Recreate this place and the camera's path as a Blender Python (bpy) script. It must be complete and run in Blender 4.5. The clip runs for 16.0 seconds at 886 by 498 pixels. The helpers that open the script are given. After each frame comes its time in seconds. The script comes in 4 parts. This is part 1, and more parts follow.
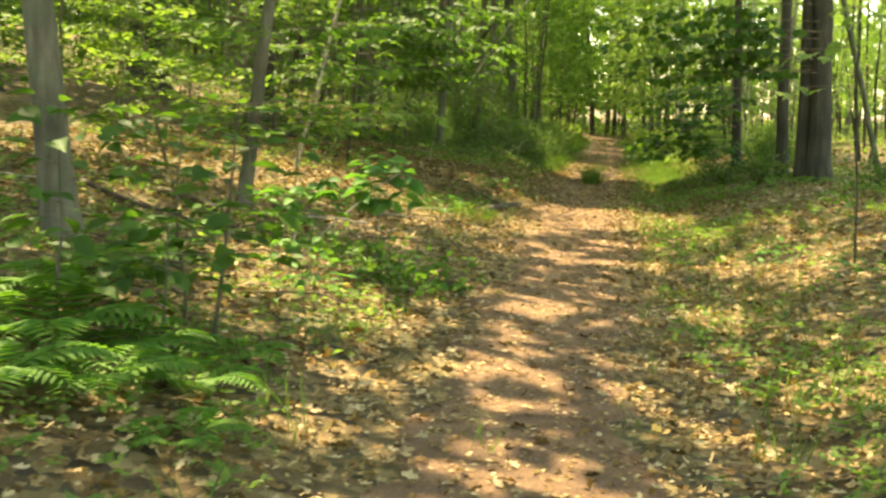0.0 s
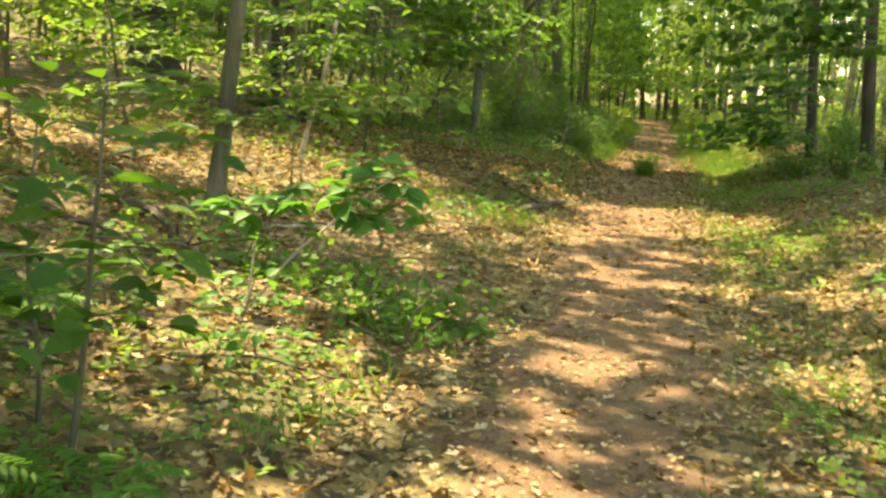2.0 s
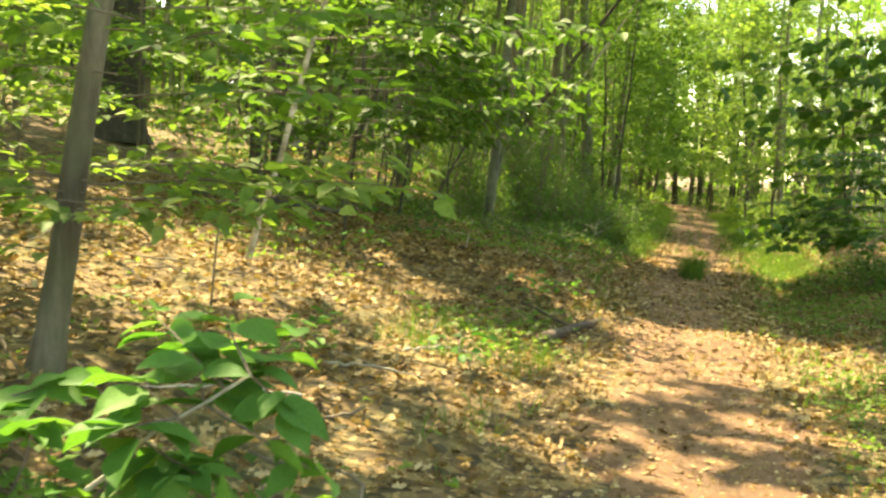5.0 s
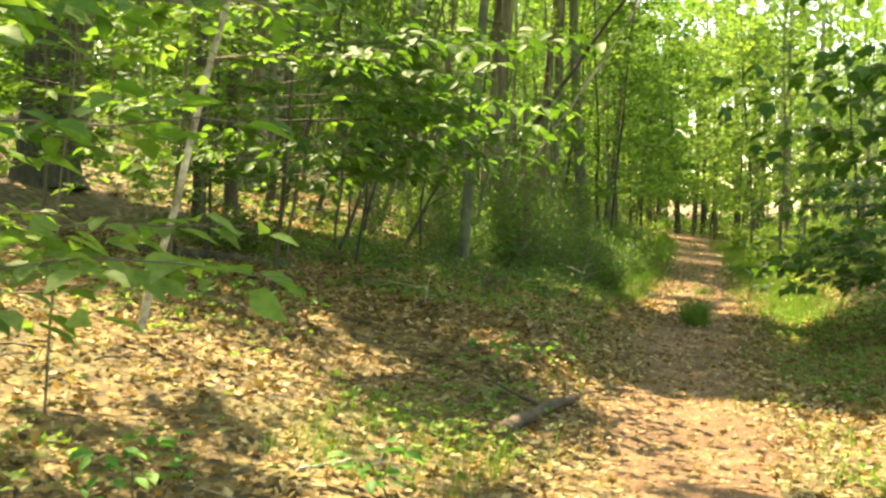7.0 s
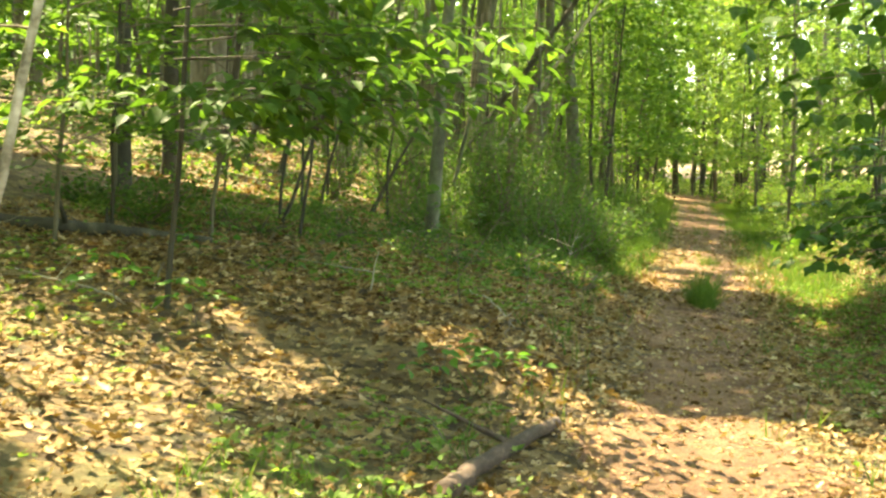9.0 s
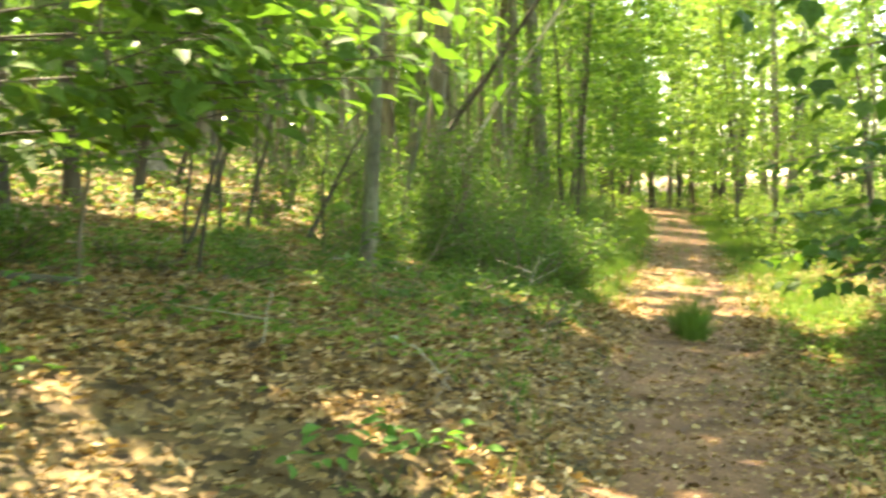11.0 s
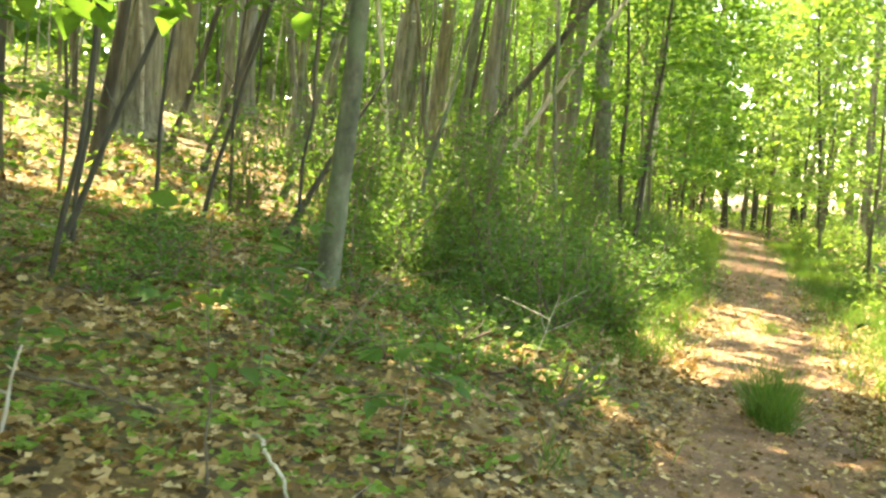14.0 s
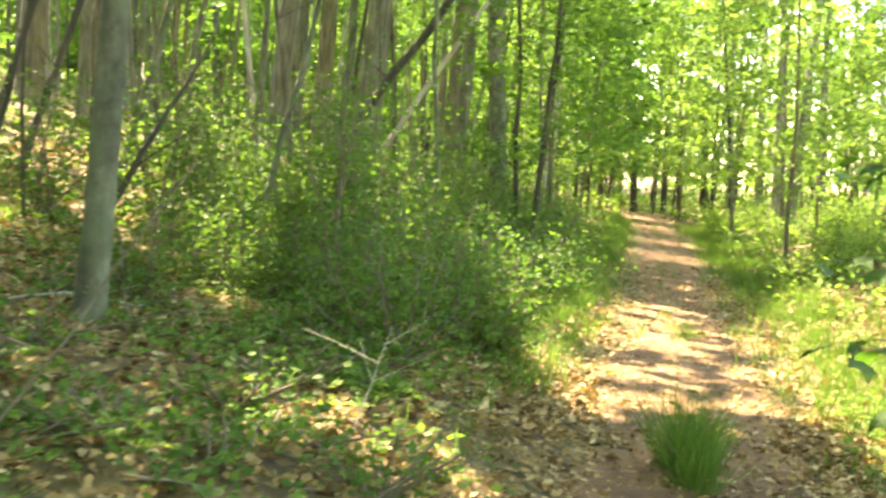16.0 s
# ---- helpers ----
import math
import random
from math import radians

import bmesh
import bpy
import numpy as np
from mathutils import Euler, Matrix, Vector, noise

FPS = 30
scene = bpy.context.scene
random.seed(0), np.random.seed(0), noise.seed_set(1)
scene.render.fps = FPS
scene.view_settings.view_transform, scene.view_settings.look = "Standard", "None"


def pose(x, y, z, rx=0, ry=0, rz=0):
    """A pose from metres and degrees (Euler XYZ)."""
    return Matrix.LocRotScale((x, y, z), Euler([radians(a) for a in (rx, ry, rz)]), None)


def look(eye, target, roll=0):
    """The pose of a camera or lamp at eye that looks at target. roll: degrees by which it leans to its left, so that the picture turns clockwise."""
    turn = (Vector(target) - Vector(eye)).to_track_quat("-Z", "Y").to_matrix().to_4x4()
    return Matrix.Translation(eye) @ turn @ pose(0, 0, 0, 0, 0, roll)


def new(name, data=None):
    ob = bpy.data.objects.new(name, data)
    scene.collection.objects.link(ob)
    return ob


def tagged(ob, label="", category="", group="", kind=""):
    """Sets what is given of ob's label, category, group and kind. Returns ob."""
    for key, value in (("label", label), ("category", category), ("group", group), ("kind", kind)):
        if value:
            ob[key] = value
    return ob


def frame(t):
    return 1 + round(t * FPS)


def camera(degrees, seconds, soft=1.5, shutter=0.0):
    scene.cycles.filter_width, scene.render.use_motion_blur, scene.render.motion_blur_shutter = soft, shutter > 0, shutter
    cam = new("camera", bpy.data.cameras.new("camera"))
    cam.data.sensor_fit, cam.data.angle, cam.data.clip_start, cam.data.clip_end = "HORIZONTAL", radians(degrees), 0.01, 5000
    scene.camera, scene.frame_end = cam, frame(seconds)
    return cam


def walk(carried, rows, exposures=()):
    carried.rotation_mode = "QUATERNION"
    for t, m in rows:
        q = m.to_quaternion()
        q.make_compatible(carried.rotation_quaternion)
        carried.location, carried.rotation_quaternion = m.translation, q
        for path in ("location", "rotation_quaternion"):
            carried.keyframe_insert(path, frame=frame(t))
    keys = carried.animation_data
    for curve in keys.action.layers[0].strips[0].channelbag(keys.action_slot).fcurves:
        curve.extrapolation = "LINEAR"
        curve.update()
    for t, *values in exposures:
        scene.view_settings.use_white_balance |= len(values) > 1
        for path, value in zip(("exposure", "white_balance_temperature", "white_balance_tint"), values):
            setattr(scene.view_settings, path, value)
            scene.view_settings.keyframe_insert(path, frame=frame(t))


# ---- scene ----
cam = camera(42.0, 16.0, soft=2.5, shutter=0.35)
PATH = [
    (0, (1.162, 0.943, 1.466), (0.389, 4.837, 0.980), 1.3),
    (0.5, (1.114, 1.499, 1.420), (0.459, 5.412, 0.909), 0.9),
    (1, (1.041, 2.041, 1.420), (0.286, 5.932, 0.881), 2.6),
    (1.5, (0.937, 2.610, 1.436), (0.088, 6.480, 0.889), 1.0),
    (2, (0.887, 3.228, 1.454), (-0.037, 7.081, 0.907), 1.4),
    (2.5, (0.783, 3.753, 1.421), (-0.224, 7.589, 0.903), 3.8),
    (3, (0.669, 4.299, 1.453), (-0.310, 8.140, 0.914), 2.7),
    (3.5, (0.606, 4.902, 1.479), (-0.364, 8.745, 0.941), 1.2),
    (4, (0.403, 5.445, 1.444), (-0.682, 9.271, 1.011), 4.0),
    (4.5, (0.331, 5.924, 1.506), (-0.757, 9.755, 1.131), 1.9),
    (4.7, (0.352, 6.145, 1.507), (-0.694, 9.993, 1.187), 2.4),
    (6.8, (0.348, 8.191, 1.587), (-0.624, 12.065, 1.368), 3.5),
    (7, (0.306, 8.427, 1.607), (-0.737, 12.285, 1.429), 1.3),
    (7.5, (0.259, 8.966, 1.574), (-0.679, 12.848, 1.347), 2.8),
    (8, (0.228, 9.477, 1.606), (-0.736, 13.352, 1.368), 3.3),
    (8.5, (0.126, 10.072, 1.618), (-0.922, 13.920, 1.316), 2.9),
    (8.7, (0.099, 10.271, 1.622), (-0.911, 14.128, 1.299), 1.7),
    (10.8, (-0.063, 12.308, 1.592), (-1.137, 16.153, 1.335), -0.2),
    (11, (-0.083, 12.525, 1.553), (-1.036, 16.402, 1.307), -0.5),
    (11.5, (-0.111, 13.047, 1.544), (-0.482, 17.023, 1.308), -0.7),
    (12, (-0.088, 13.503, 1.524), (-0.430, 17.481, 1.275), 1.1),
    (12.5, (-0.156, 14.034, 1.504), (-0.998, 17.936, 1.251), 3.9),
    (13, (-0.197, 14.513, 1.517), (-1.109, 18.399, 1.252), 1.8),
    (13.5, (-0.190, 14.982, 1.555), (-1.180, 18.851, 1.325), 2.1),
    (14, (-0.336, 15.526, 1.541), (-1.502, 19.343, 1.278), 4.3),
    (14.5, (-0.350, 15.932, 1.535), (-1.435, 19.772, 1.255), 4.4),
    (15, (-0.369, 16.477, 1.567), (-1.471, 20.310, 1.266), 2.4),
    (15.5, (-0.426, 16.986, 1.578), (-1.496, 20.827, 1.261), 3.0),
    (16, (-0.389, 17.518, 1.547), (-1.272, 21.409, 1.266), 2.7),
]
walk(cam, [(t, look(eye, target, roll)) for t, eye, target, roll in PATH],
     exposures=[(0, 2.58, 9900, 3), (4.7, 2.84, 9600, 5), (8.7, 3.10, 9400, 4), (10.8, 3.6, 8900, 9), (11, 3.58, 8900, 9), (11.6, 3.52, 9000, 9), (13, 3.65, 8900, 9), (15, 3.76, 8700, 10), (16, 3.75, 8600, 10)])

# ---- light: a high sun ahead and to the left, seen through the crowns ----
SUN = Vector((-0.38, 0.42, 0.82)).normalized()
world = bpy.data.worlds.new("world")
scene.world = world
world.use_nodes = True
wn = world.node_tree.nodes
sky = wn.new("ShaderNodeTexSky")
sky.sky_type = "NISHITA"
sky.sun_disc = False
sky.sun_elevation = math.asin(SUN.z)
sky.sun_rotation = math.atan2(SUN.x, SUN.y)
wn["Background"].inputs[1].default_value = 0.15
world.node_tree.links.new(sky.outputs[0], wn["Background"].inputs[0])
sun_data = bpy.data.lights.new("sun", "SUN")
sun_data.energy = 3.6
sun_data.angle = radians(0.53)
sun_data.color = (1.0, 0.93, 0.80)
sun = new("sun", sun_data)
sun.matrix_world = look(SUN * 60, (0, 0, 0))


# ---- materials ----
def material(name, rough=0.8):
    m = bpy.data.materials.new(name)
    m.use_nodes = True
    n = m.node_tree.nodes
    b = n["Principled BSDF"]
    b.inputs["Roughness"].default_value = rough
    return m, n, m.node_tree.links, b


def ramp(n, stops):
    r = n.new("ShaderNodeValToRGB")
    e = r.color_ramp.elements
    e[0].position, e[0].color = stops[0][0], (*stops[0][1], 1)
    e[1].position, e[1].color = stops[-1][0], (*stops[-1][1], 1)
    for pos, col in stops[1:-1]:
        k = e.new(pos)
        k.color = (*col, 1)
    return r


def noise_node(n, l, scale, detail=5, rough=0.6, vec=None):
    t = n.new("ShaderNodeTexNoise")
    t.inputs["Scale"].default_value = scale
    t.inputs["Detail"].default_value = detail
    t.inputs["Roughness"].default_value = rough
    if vec is not None:
        l.new(vec, t.inputs["Vector"])
    return t


def mix_color(n, l, kind, fac, a, b):
    x = n.new("ShaderNodeMix")
    x.data_type, x.blend_type = "RGBA", kind
    for sock, v in ((x.inputs[0], fac), (x.inputs[6], a), (x.inputs[7], b)):
        if isinstance(v, (int, float)):
            sock.default_value = v
        elif isinstance(v, tuple):
            sock.default_value = (*v, 1)
        else:
            l.new(v, sock)
    return x.outputs[2]


def bump(n, l, b, height, strength, dist):
    k = n.new("ShaderNodeBump")
    k.inputs["Strength"].default_value = strength
    k.inputs["Distance"].default_value = dist
    l.new(height, k.inputs["Height"])
    l.new(k.outputs[0], b.inputs["Normal"])


def leaf_material(name, stops, gloss=0.6, through_light=0.5, by_object=False):
    """A thin leaf that lets part of the light pass."""
    m, n, l, b = material(name, gloss)
    src = n.new("ShaderNodeObjectInfo").outputs["Random"] if by_object else n.new("ShaderNodeNewGeometry").outputs["Random Per Island"]
    r = ramp(n, stops)
    l.new(src, r.inputs[0])
    tc = n.new("ShaderNodeTexCoord")
    mott = noise_node(n, l, 30, 3, 0.6, tc.outputs["Object"])
    r2 = ramp(n, [(0.3, (0.75, 0.75, 0.7)), (0.7, (1.15, 1.15, 1.1))])
    l.new(mott.outputs[0], r2.inputs[0])
    col = mix_color(n, l, "MULTIPLY", 1.0, r.outputs[0], r2.outputs[0])
    l.new(col, b.inputs["Base Color"])
    b.inputs["Specular IOR Level"].default_value = 0.12
    tr = n.new("ShaderNodeBsdfTranslucent")
    tcol = mix_color(n, l, "MULTIPLY", 1.0, col, (1.12, 1.18, 0.60))
    l.new(tcol, tr.inputs[0])
    mx = n.new("ShaderNodeMixShader")
    mx.inputs[0].default_value = through_light
    l.new(b.outputs[0], mx.inputs[1])
    l.new(tr.outputs[0], mx.inputs[2])
    l.new(mx.outputs[0], n["Material Output"].inputs[0])
    return m


GREEN = [(0.0, (0.065, 0.14, 0.034)), (0.4, (0.098, 0.195, 0.044)), (0.8, (0.13, 0.24, 0.052)), (1.0, (0.18, 0.28, 0.065))]
BRIGHT = [(0.0, (0.115, 0.205, 0.052)), (0.6, (0.172, 0.275, 0.074)), (1.0, (0.25, 0.33, 0.10))]
FRESH = [(0.0, (0.065, 0.18, 0.04)), (0.6, (0.10, 0.24, 0.055)), (1.0, (0.14, 0.29, 0.07))]
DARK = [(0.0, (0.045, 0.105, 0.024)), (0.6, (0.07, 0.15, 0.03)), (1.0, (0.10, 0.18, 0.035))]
M_LEAF = leaf_material("leaf_green", GREEN)
M_LEAF_BRIGHT = leaf_material("leaf_fresh", BRIGHT, 0.58, 0.55)
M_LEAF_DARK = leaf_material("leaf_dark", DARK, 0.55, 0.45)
M_LEAF_ONE = leaf_material("leaf_fresh_single", FRESH, 0.55, 0.45, True)
M_LEAF_ONE_DARK = leaf_material("leaf_dark_single", DARK, 0.55, 0.45, True)
M_FERN = leaf_material("fern_green", [(0, (0.08, 0.19, 0.035)), (1, (0.13, 0.26, 0.045))], 0.6, 0.45)
M_GRASS = leaf_material("grass_green", [(0, (0.07, 0.15, 0.036)), (0.8, (0.12, 0.21, 0.05)), (1, (0.20, 0.24, 0.085))], 0.6, 0.5)
M_LITTER = leaf_material("dead_leaf", [(0, (0.085, 0.047, 0.018)), (0.3, (0.21, 0.125, 0.052)), (0.7, (0.385, 0.255, 0.130)), (1, (0.56, 0.43, 0.265))], 0.75, 0.15)
M_NEEDLE = leaf_material("shrub_leaf", [(0, (0.06, 0.125, 0.035)), (0.6, (0.092, 0.172, 0.046)), (1, (0.14, 0.215, 0.06))], 0.6, 0.5)


def bark_material(name, stops, scale=9, stretch=0.18, moss=0.0, relief=0.02):
    m, n, l, b = material(name, 0.9)
    tc = n.new("ShaderNodeTexCoord")
    mp = n.new("ShaderNodeMapping")
    mp.inputs["Scale"].default_value = (1, 1, stretch)
    l.new(tc.outputs["Object"], mp.inputs[0])
    a = noise_node(n, l, scale, 8, 0.65, mp.outputs[0])
    r = ramp(n, stops)
    l.new(a.outputs[0], r.inputs[0])
    col = r.outputs[0]
    big = noise_node(n, l, 1.7, 4, 0.6, tc.outputs["Object"])
    r2 = ramp(n, [(0.35, (0.7, 0.7, 0.68)), (0.65, (1.15, 1.15, 1.12))])
    l.new(big.outputs[0], r2.inputs[0])
    col = mix_color(n, l, "MULTIPLY", 1.0, col, r2.outputs[0])
    if moss:
        mo = noise_node(n, l, 5, 5, 0.7, tc.outputs["Object"])
        r3 = ramp(n, [(0.44, (0, 0, 0)), (0.62, (moss, moss, moss))])
        l.new(mo.outputs[0], r3.inputs[0])
        col = mix_color(n, l, "MIX", r3.outputs[0], col, (0.095, 0.12, 0.058))
    l.new(col, b.inputs["Base Color"])
    bump(n, l, b, a.outputs[0], 0.9, relief)
    return m


M_BARK = bark_material("bark_grey_brown", [(0.3, (0.06, 0.045, 0.03)), (0.5, (0.14, 0.112, 0.075)), (0.7, (0.25, 0.21, 0.15))], moss=0.5, relief=0.03)
M_BARK_SMOOTH = bark_material("bark_smooth_grey", [(0.36, (0.045, 0.043, 0.026)), (0.5, (0.11, 0.106, 0.068)), (0.66, (0.23, 0.222, 0.155))], 6, 0.6, 0.85, 0.008)
M_BARK_DARK = bark_material("bark_dark", [(0.3, (0.026, 0.023, 0.015)), (0.55, (0.066, 0.058, 0.040)), (0.75, (0.125, 0.112, 0.08))], 10, 0.15, 0.0, 0.03)
M_BARK_PINE = bark_material("bark_pine", [(0.32, (0.075, 0.066, 0.046)), (0.5, (0.17, 0.152, 0.112)), (0.7, (0.30, 0.272, 0.21))], 12, 0.12, 0.0, 0.04)
M_BIRCH = bark_material("bark_pale", [(0.34, (0.11, 0.09, 0.06)), (0.5, (0.36, 0.32, 0.25)), (0.72, (0.60, 0.56, 0.48))], 8, 1.2, 0.0, 0.004)
M_TWIG = bark_material("twig_brown", [(0.3, (0.09, 0.065, 0.045)), (0.7, (0.22, 0.17, 0.12))], 30, 0.3, 0.0, 0.003)
M_DEADWOOD = bark_material("dead_wood", [(0.3, (0.036, 0.023, 0.015)), (0.5, (0.08, 0.05, 0.033)), (0.72, (0.15, 0.10, 0.068))], 14, 3.0, 0.0, 0.012)
M_DEADPALE = bark_material("dead_twig_pale", [(0.3, (0.30, 0.26, 0.20)), (0.7, (0.55, 0.50, 0.42))], 30, 0.3, 0.0, 0.003)


def ground_material():
    m, n, l, b = material("forest_floor", 0.95)
    tc = n.new("ShaderNodeTexCoord")
    v = n.new("ShaderNodeTexVoronoi")
    v.inputs["Scale"].default_value = 14
    l.new(tc.outputs["Object"], v.inputs["Vector"])
    r = ramp(n, [(0.0, (0.045, 0.028, 0.011)), (0.35, (0.12, 0.076, 0.028)), (0.7, (0.21, 0.138, 0.052)), (1.0, (0.31, 0.22, 0.092))])
    sep = n.new("ShaderNodeSeparateColor")
    l.new(v.outputs["Color"], sep.inputs[0])
    l.new(sep.outputs[0], r.inputs[0])
    fine = noise_node(n, l, 60, 6, 0.7, tc.outputs["Object"])
    rf = ramp(n, [(0.3, (0.6, 0.58, 0.55)), (0.7, (1.2, 1.2, 1.2))])
    l.new(fine.outputs[0], rf.inputs[0])
    col = mix_color(n, l, "MULTIPLY", 1.0, r.outputs[0], rf.outputs[0])
    moss = noise_node(n, l, 0.9, 6, 0.65, tc.outputs["Object"])
    rm = ramp(n, [(0.52, (0, 0, 0)), (0.66, (0.6, 0.6, 0.6))])
    l.new(moss.outputs[0], rm.inputs[0])
    col = mix_color(n, l, "MIX", rm.outputs[0], col, (0.10, 0.115, 0.035))
    l.new(col, b.inputs["Base Color"])
    add = n.new("ShaderNodeMath")
    add.operation = "ADD"
    l.new(v.outputs["Distance"], add.inputs[0])
    l.new(fine.outputs[0], add.inputs[1])
    bump(n, l, b, add.outputs[0], 0.8, 0.03)
    return m


def path_material():
    m, n, l, b = material("trodden_earth", 0.95)
    tc = n.new("ShaderNodeTexCoord")
    a = noise_node(n, l, 2.2, 7, 0.65, tc.outputs["Object"])
    r = ramp(n, [(0.3, (0.105, 0.054, 0.025)), (0.5, (0.205, 0.108, 0.052)), (0.7, (0.32, 0.18, 0.092))])
    l.new(a.outputs[0], r.inputs[0])
    fine = noise_node(n, l, 70, 6, 0.75, tc.outputs["Object"])
    rf = ramp(n, [(0.32, (0.40, 0.38, 0.36)), (0.5, (1, 1, 1)), (0.68, (1.5, 1.5, 1.48))])
    l.new(fine.outputs[0], rf.inputs[0])
    col = mix_color(n, l, "MULTIPLY", 1.0, r.outputs[0], rf.outputs[0])
    l.new(col, b.inputs["Base Color"])
    bump(n, l, b, fine.outputs[0], 0.9, 0.03)
    return m


M_GROUND = ground_material()
M_PATH = path_material()

# ---- shape of the land ----
rng = np.random.default_rng(7)
LAT = rng.random((64, 64))


def value_noise(x, y):
    x, y = np.asarray(x, float), np.asarray(y, float)
    i, j = np.floor(x).astype(int), np.floor(y).astype(int)
    u, v = x - i, y - j
    u, v = u * u * (3 - 2 * u), v * v * (3 - 2 * v)
    g = lambda a, b: LAT[a % 64, b % 64]
    return (g(i, j) * (1 - u) + g(i + 1, j) * u) * (1 - v) + (g(i, j + 1) * (1 - u) + g(i + 1, j + 1) * u) * v


def path_centre(y):
    return np.interp(y, [-20, 5, 8, 13, 16, 20, 25, 31, 45, 70, 120], [1.6, 0.62, 0.4, 0.1, -0.1, -0.3, -0.45, -0.7, -1.4, -3.4, -9])


def path_half(y):
    return np.interp(y, [-20, 5, 12, 16, 20, 25, 31, 45, 120], [0.75, 0.68, 0.72, 0.85, 0.72, 0.68, 0.62, 0.5, 0.5])


def land(x, y):
    """Height of the ground: a sidehill that rises to the left, a low bank on the right."""
    x, y = np.asarray(x, float), np.asarray(y, float)
    u = x - path_centre(y)
    z = 0.05 - 0.061 * np.clip(x, -22, 2) + 0.13 * np.clip(-u - 0.8, 0, 22) + 0.30 * np.clip(u - 1.3, 0, 1.8) + 0.03 * np.clip(u - 3.1, 0, 20)
    bank = np.clip((-u - 0.35) / 1.1, 0, 1)
    z = z + 0.31 * bank * bank * (3 - 2 * bank) * np.interp(-u, [0, 1.7, 3.2, 6], [1, 1, 0.6, 0]) * np.interp(y, [16.9, 18.4, 22, 25], [0, 1, 1, 0.25])
    off = np.clip((np.abs(u) - 0.5) / 1.0, 0, 1)
    z = z + off * (0.10 * (value_noise(x * 0.9, y * 0.9) - 0.5) + 0.05 * (value_noise(x * 2.7 + 9, y * 2.7) - 0.5))
    z = z + 0.02 * (value_noise(x * 3.1, y * 3.1 + 5) - 0.5) - 0.03 * np.exp(-(u / 0.5) ** 2)
    return z


def mesh_from(name, verts, faces):
    """A mesh from arrays; all the faces have the same number of corners."""
    me = bpy.data.meshes.new(name)
    verts, faces = np.asarray(verts, np.float32), np.asarray(faces, np.int32)
    k = faces.shape[1]
    me.vertices.add(len(verts))
    me.vertices.foreach_set("co", verts.ravel())
    me.loops.add(faces.size)
    me.loops.foreach_set("vertex_index", faces.ravel())
    me.polygons.add(len(faces))
    me.polygons.foreach_set("loop_start", np.arange(0, faces.size, k, dtype=np.int32))
    me.update(calc_edges=True)
    return me


def part(name, verts, faces, mat, parent=None, label="", smooth=True):
    """One mesh object, given in world coordinates, under a thing that stands unrotated."""
    verts = np.asarray(verts, float)
    if parent is not None:
        root = parent if parent.parent is None else parent.parent
        verts = verts - np.array(root.location)
    ob = new(name, mesh_from(name, verts, faces))
    ob.data.materials.append(mat)
    if smooth:
        ob.data.shade_smooth()
    ob.parent = parent
    return tagged(ob, label)


def thing(name, place, label, category, group="", kind=""):
    ob = new(name)
    ob.empty_display_size = 0.1
    ob.location = place
    return tagged(ob, label, category, group, kind)


def grid(xs, ys, lift=0.0):
    X, Y = np.meshgrid(xs, ys)
    Z = land(X, Y) + lift
    v = np.stack([X.ravel(), Y.ravel(), Z.ravel()], 1)
    nx, ny = len(xs), len(ys)
    i, j = np.meshgrid(np.arange(nx - 1), np.arange(ny - 1))
    a = (j * nx + i).ravel()
    return v, np.stack([a, a + 1, a + nx + 1, a + nx], 1)


xs = np.concatenate([[-900, -300, -120, -70, -45], np.arange(-30, -8, 0.8), np.arange(-8, 5, 0.1), np.arange(5, 30, 0.9), [45, 70, 120, 300, 900]])
ys = np.concatenate([[-900, -300, -100, -40, -20, -10], np.arange(-4, 2, 0.6), np.arange(2, 32, 0.1), np.arange(32, 70, 0.6), [80, 100, 140, 300, 900]])
v, f = grid(xs, ys)
tagged(part("ground", v, f, M_GROUND), "forest floor covered with dead leaves", "ground", kind="structure")

# the trodden path, with ragged edges
py = np.concatenate([np.arange(-8, 2, 0.3), np.arange(2, 40, 0.08), np.arange(40, 61, 0.4)])
s = np.linspace(-1, 1, 17)
edge_l = path_half(py) * (0.80 + 0.6 * (value_noise(py * 1.3, py * 0 + 3) - 0.5) + 0.35 * (value_noise(py * 5, py * 0 + 8) - 0.5))
edge_r = path_half(py) * (0.92 + 0.5 * (value_noise(py * 1.1, py * 0 + 33) - 0.5) + 0.35 * (value_noise(py * 5, py * 0 + 48) - 0.5))
X = path_centre(py)[:, None] + np.where(s < 0, edge_l[:, None], edge_r[:, None]) * s
Y = np.repeat(py[:, None], 17, 1)
Z = land(X, Y) + 0.022 - 0.05 * np.abs(s) ** 8
v = np.stack([X.ravel(), Y.ravel(), Z.ravel()], 1)
i, j = np.meshgrid(np.arange(16), np.arange(len(py) - 1))
a = (j * 17 + i).ravel()
tagged(part("path", v, np.stack([a, a + 1, a + 18, a + 17], 1), M_PATH), "trodden reddish-brown earth path through the wood", "path", kind="structure")

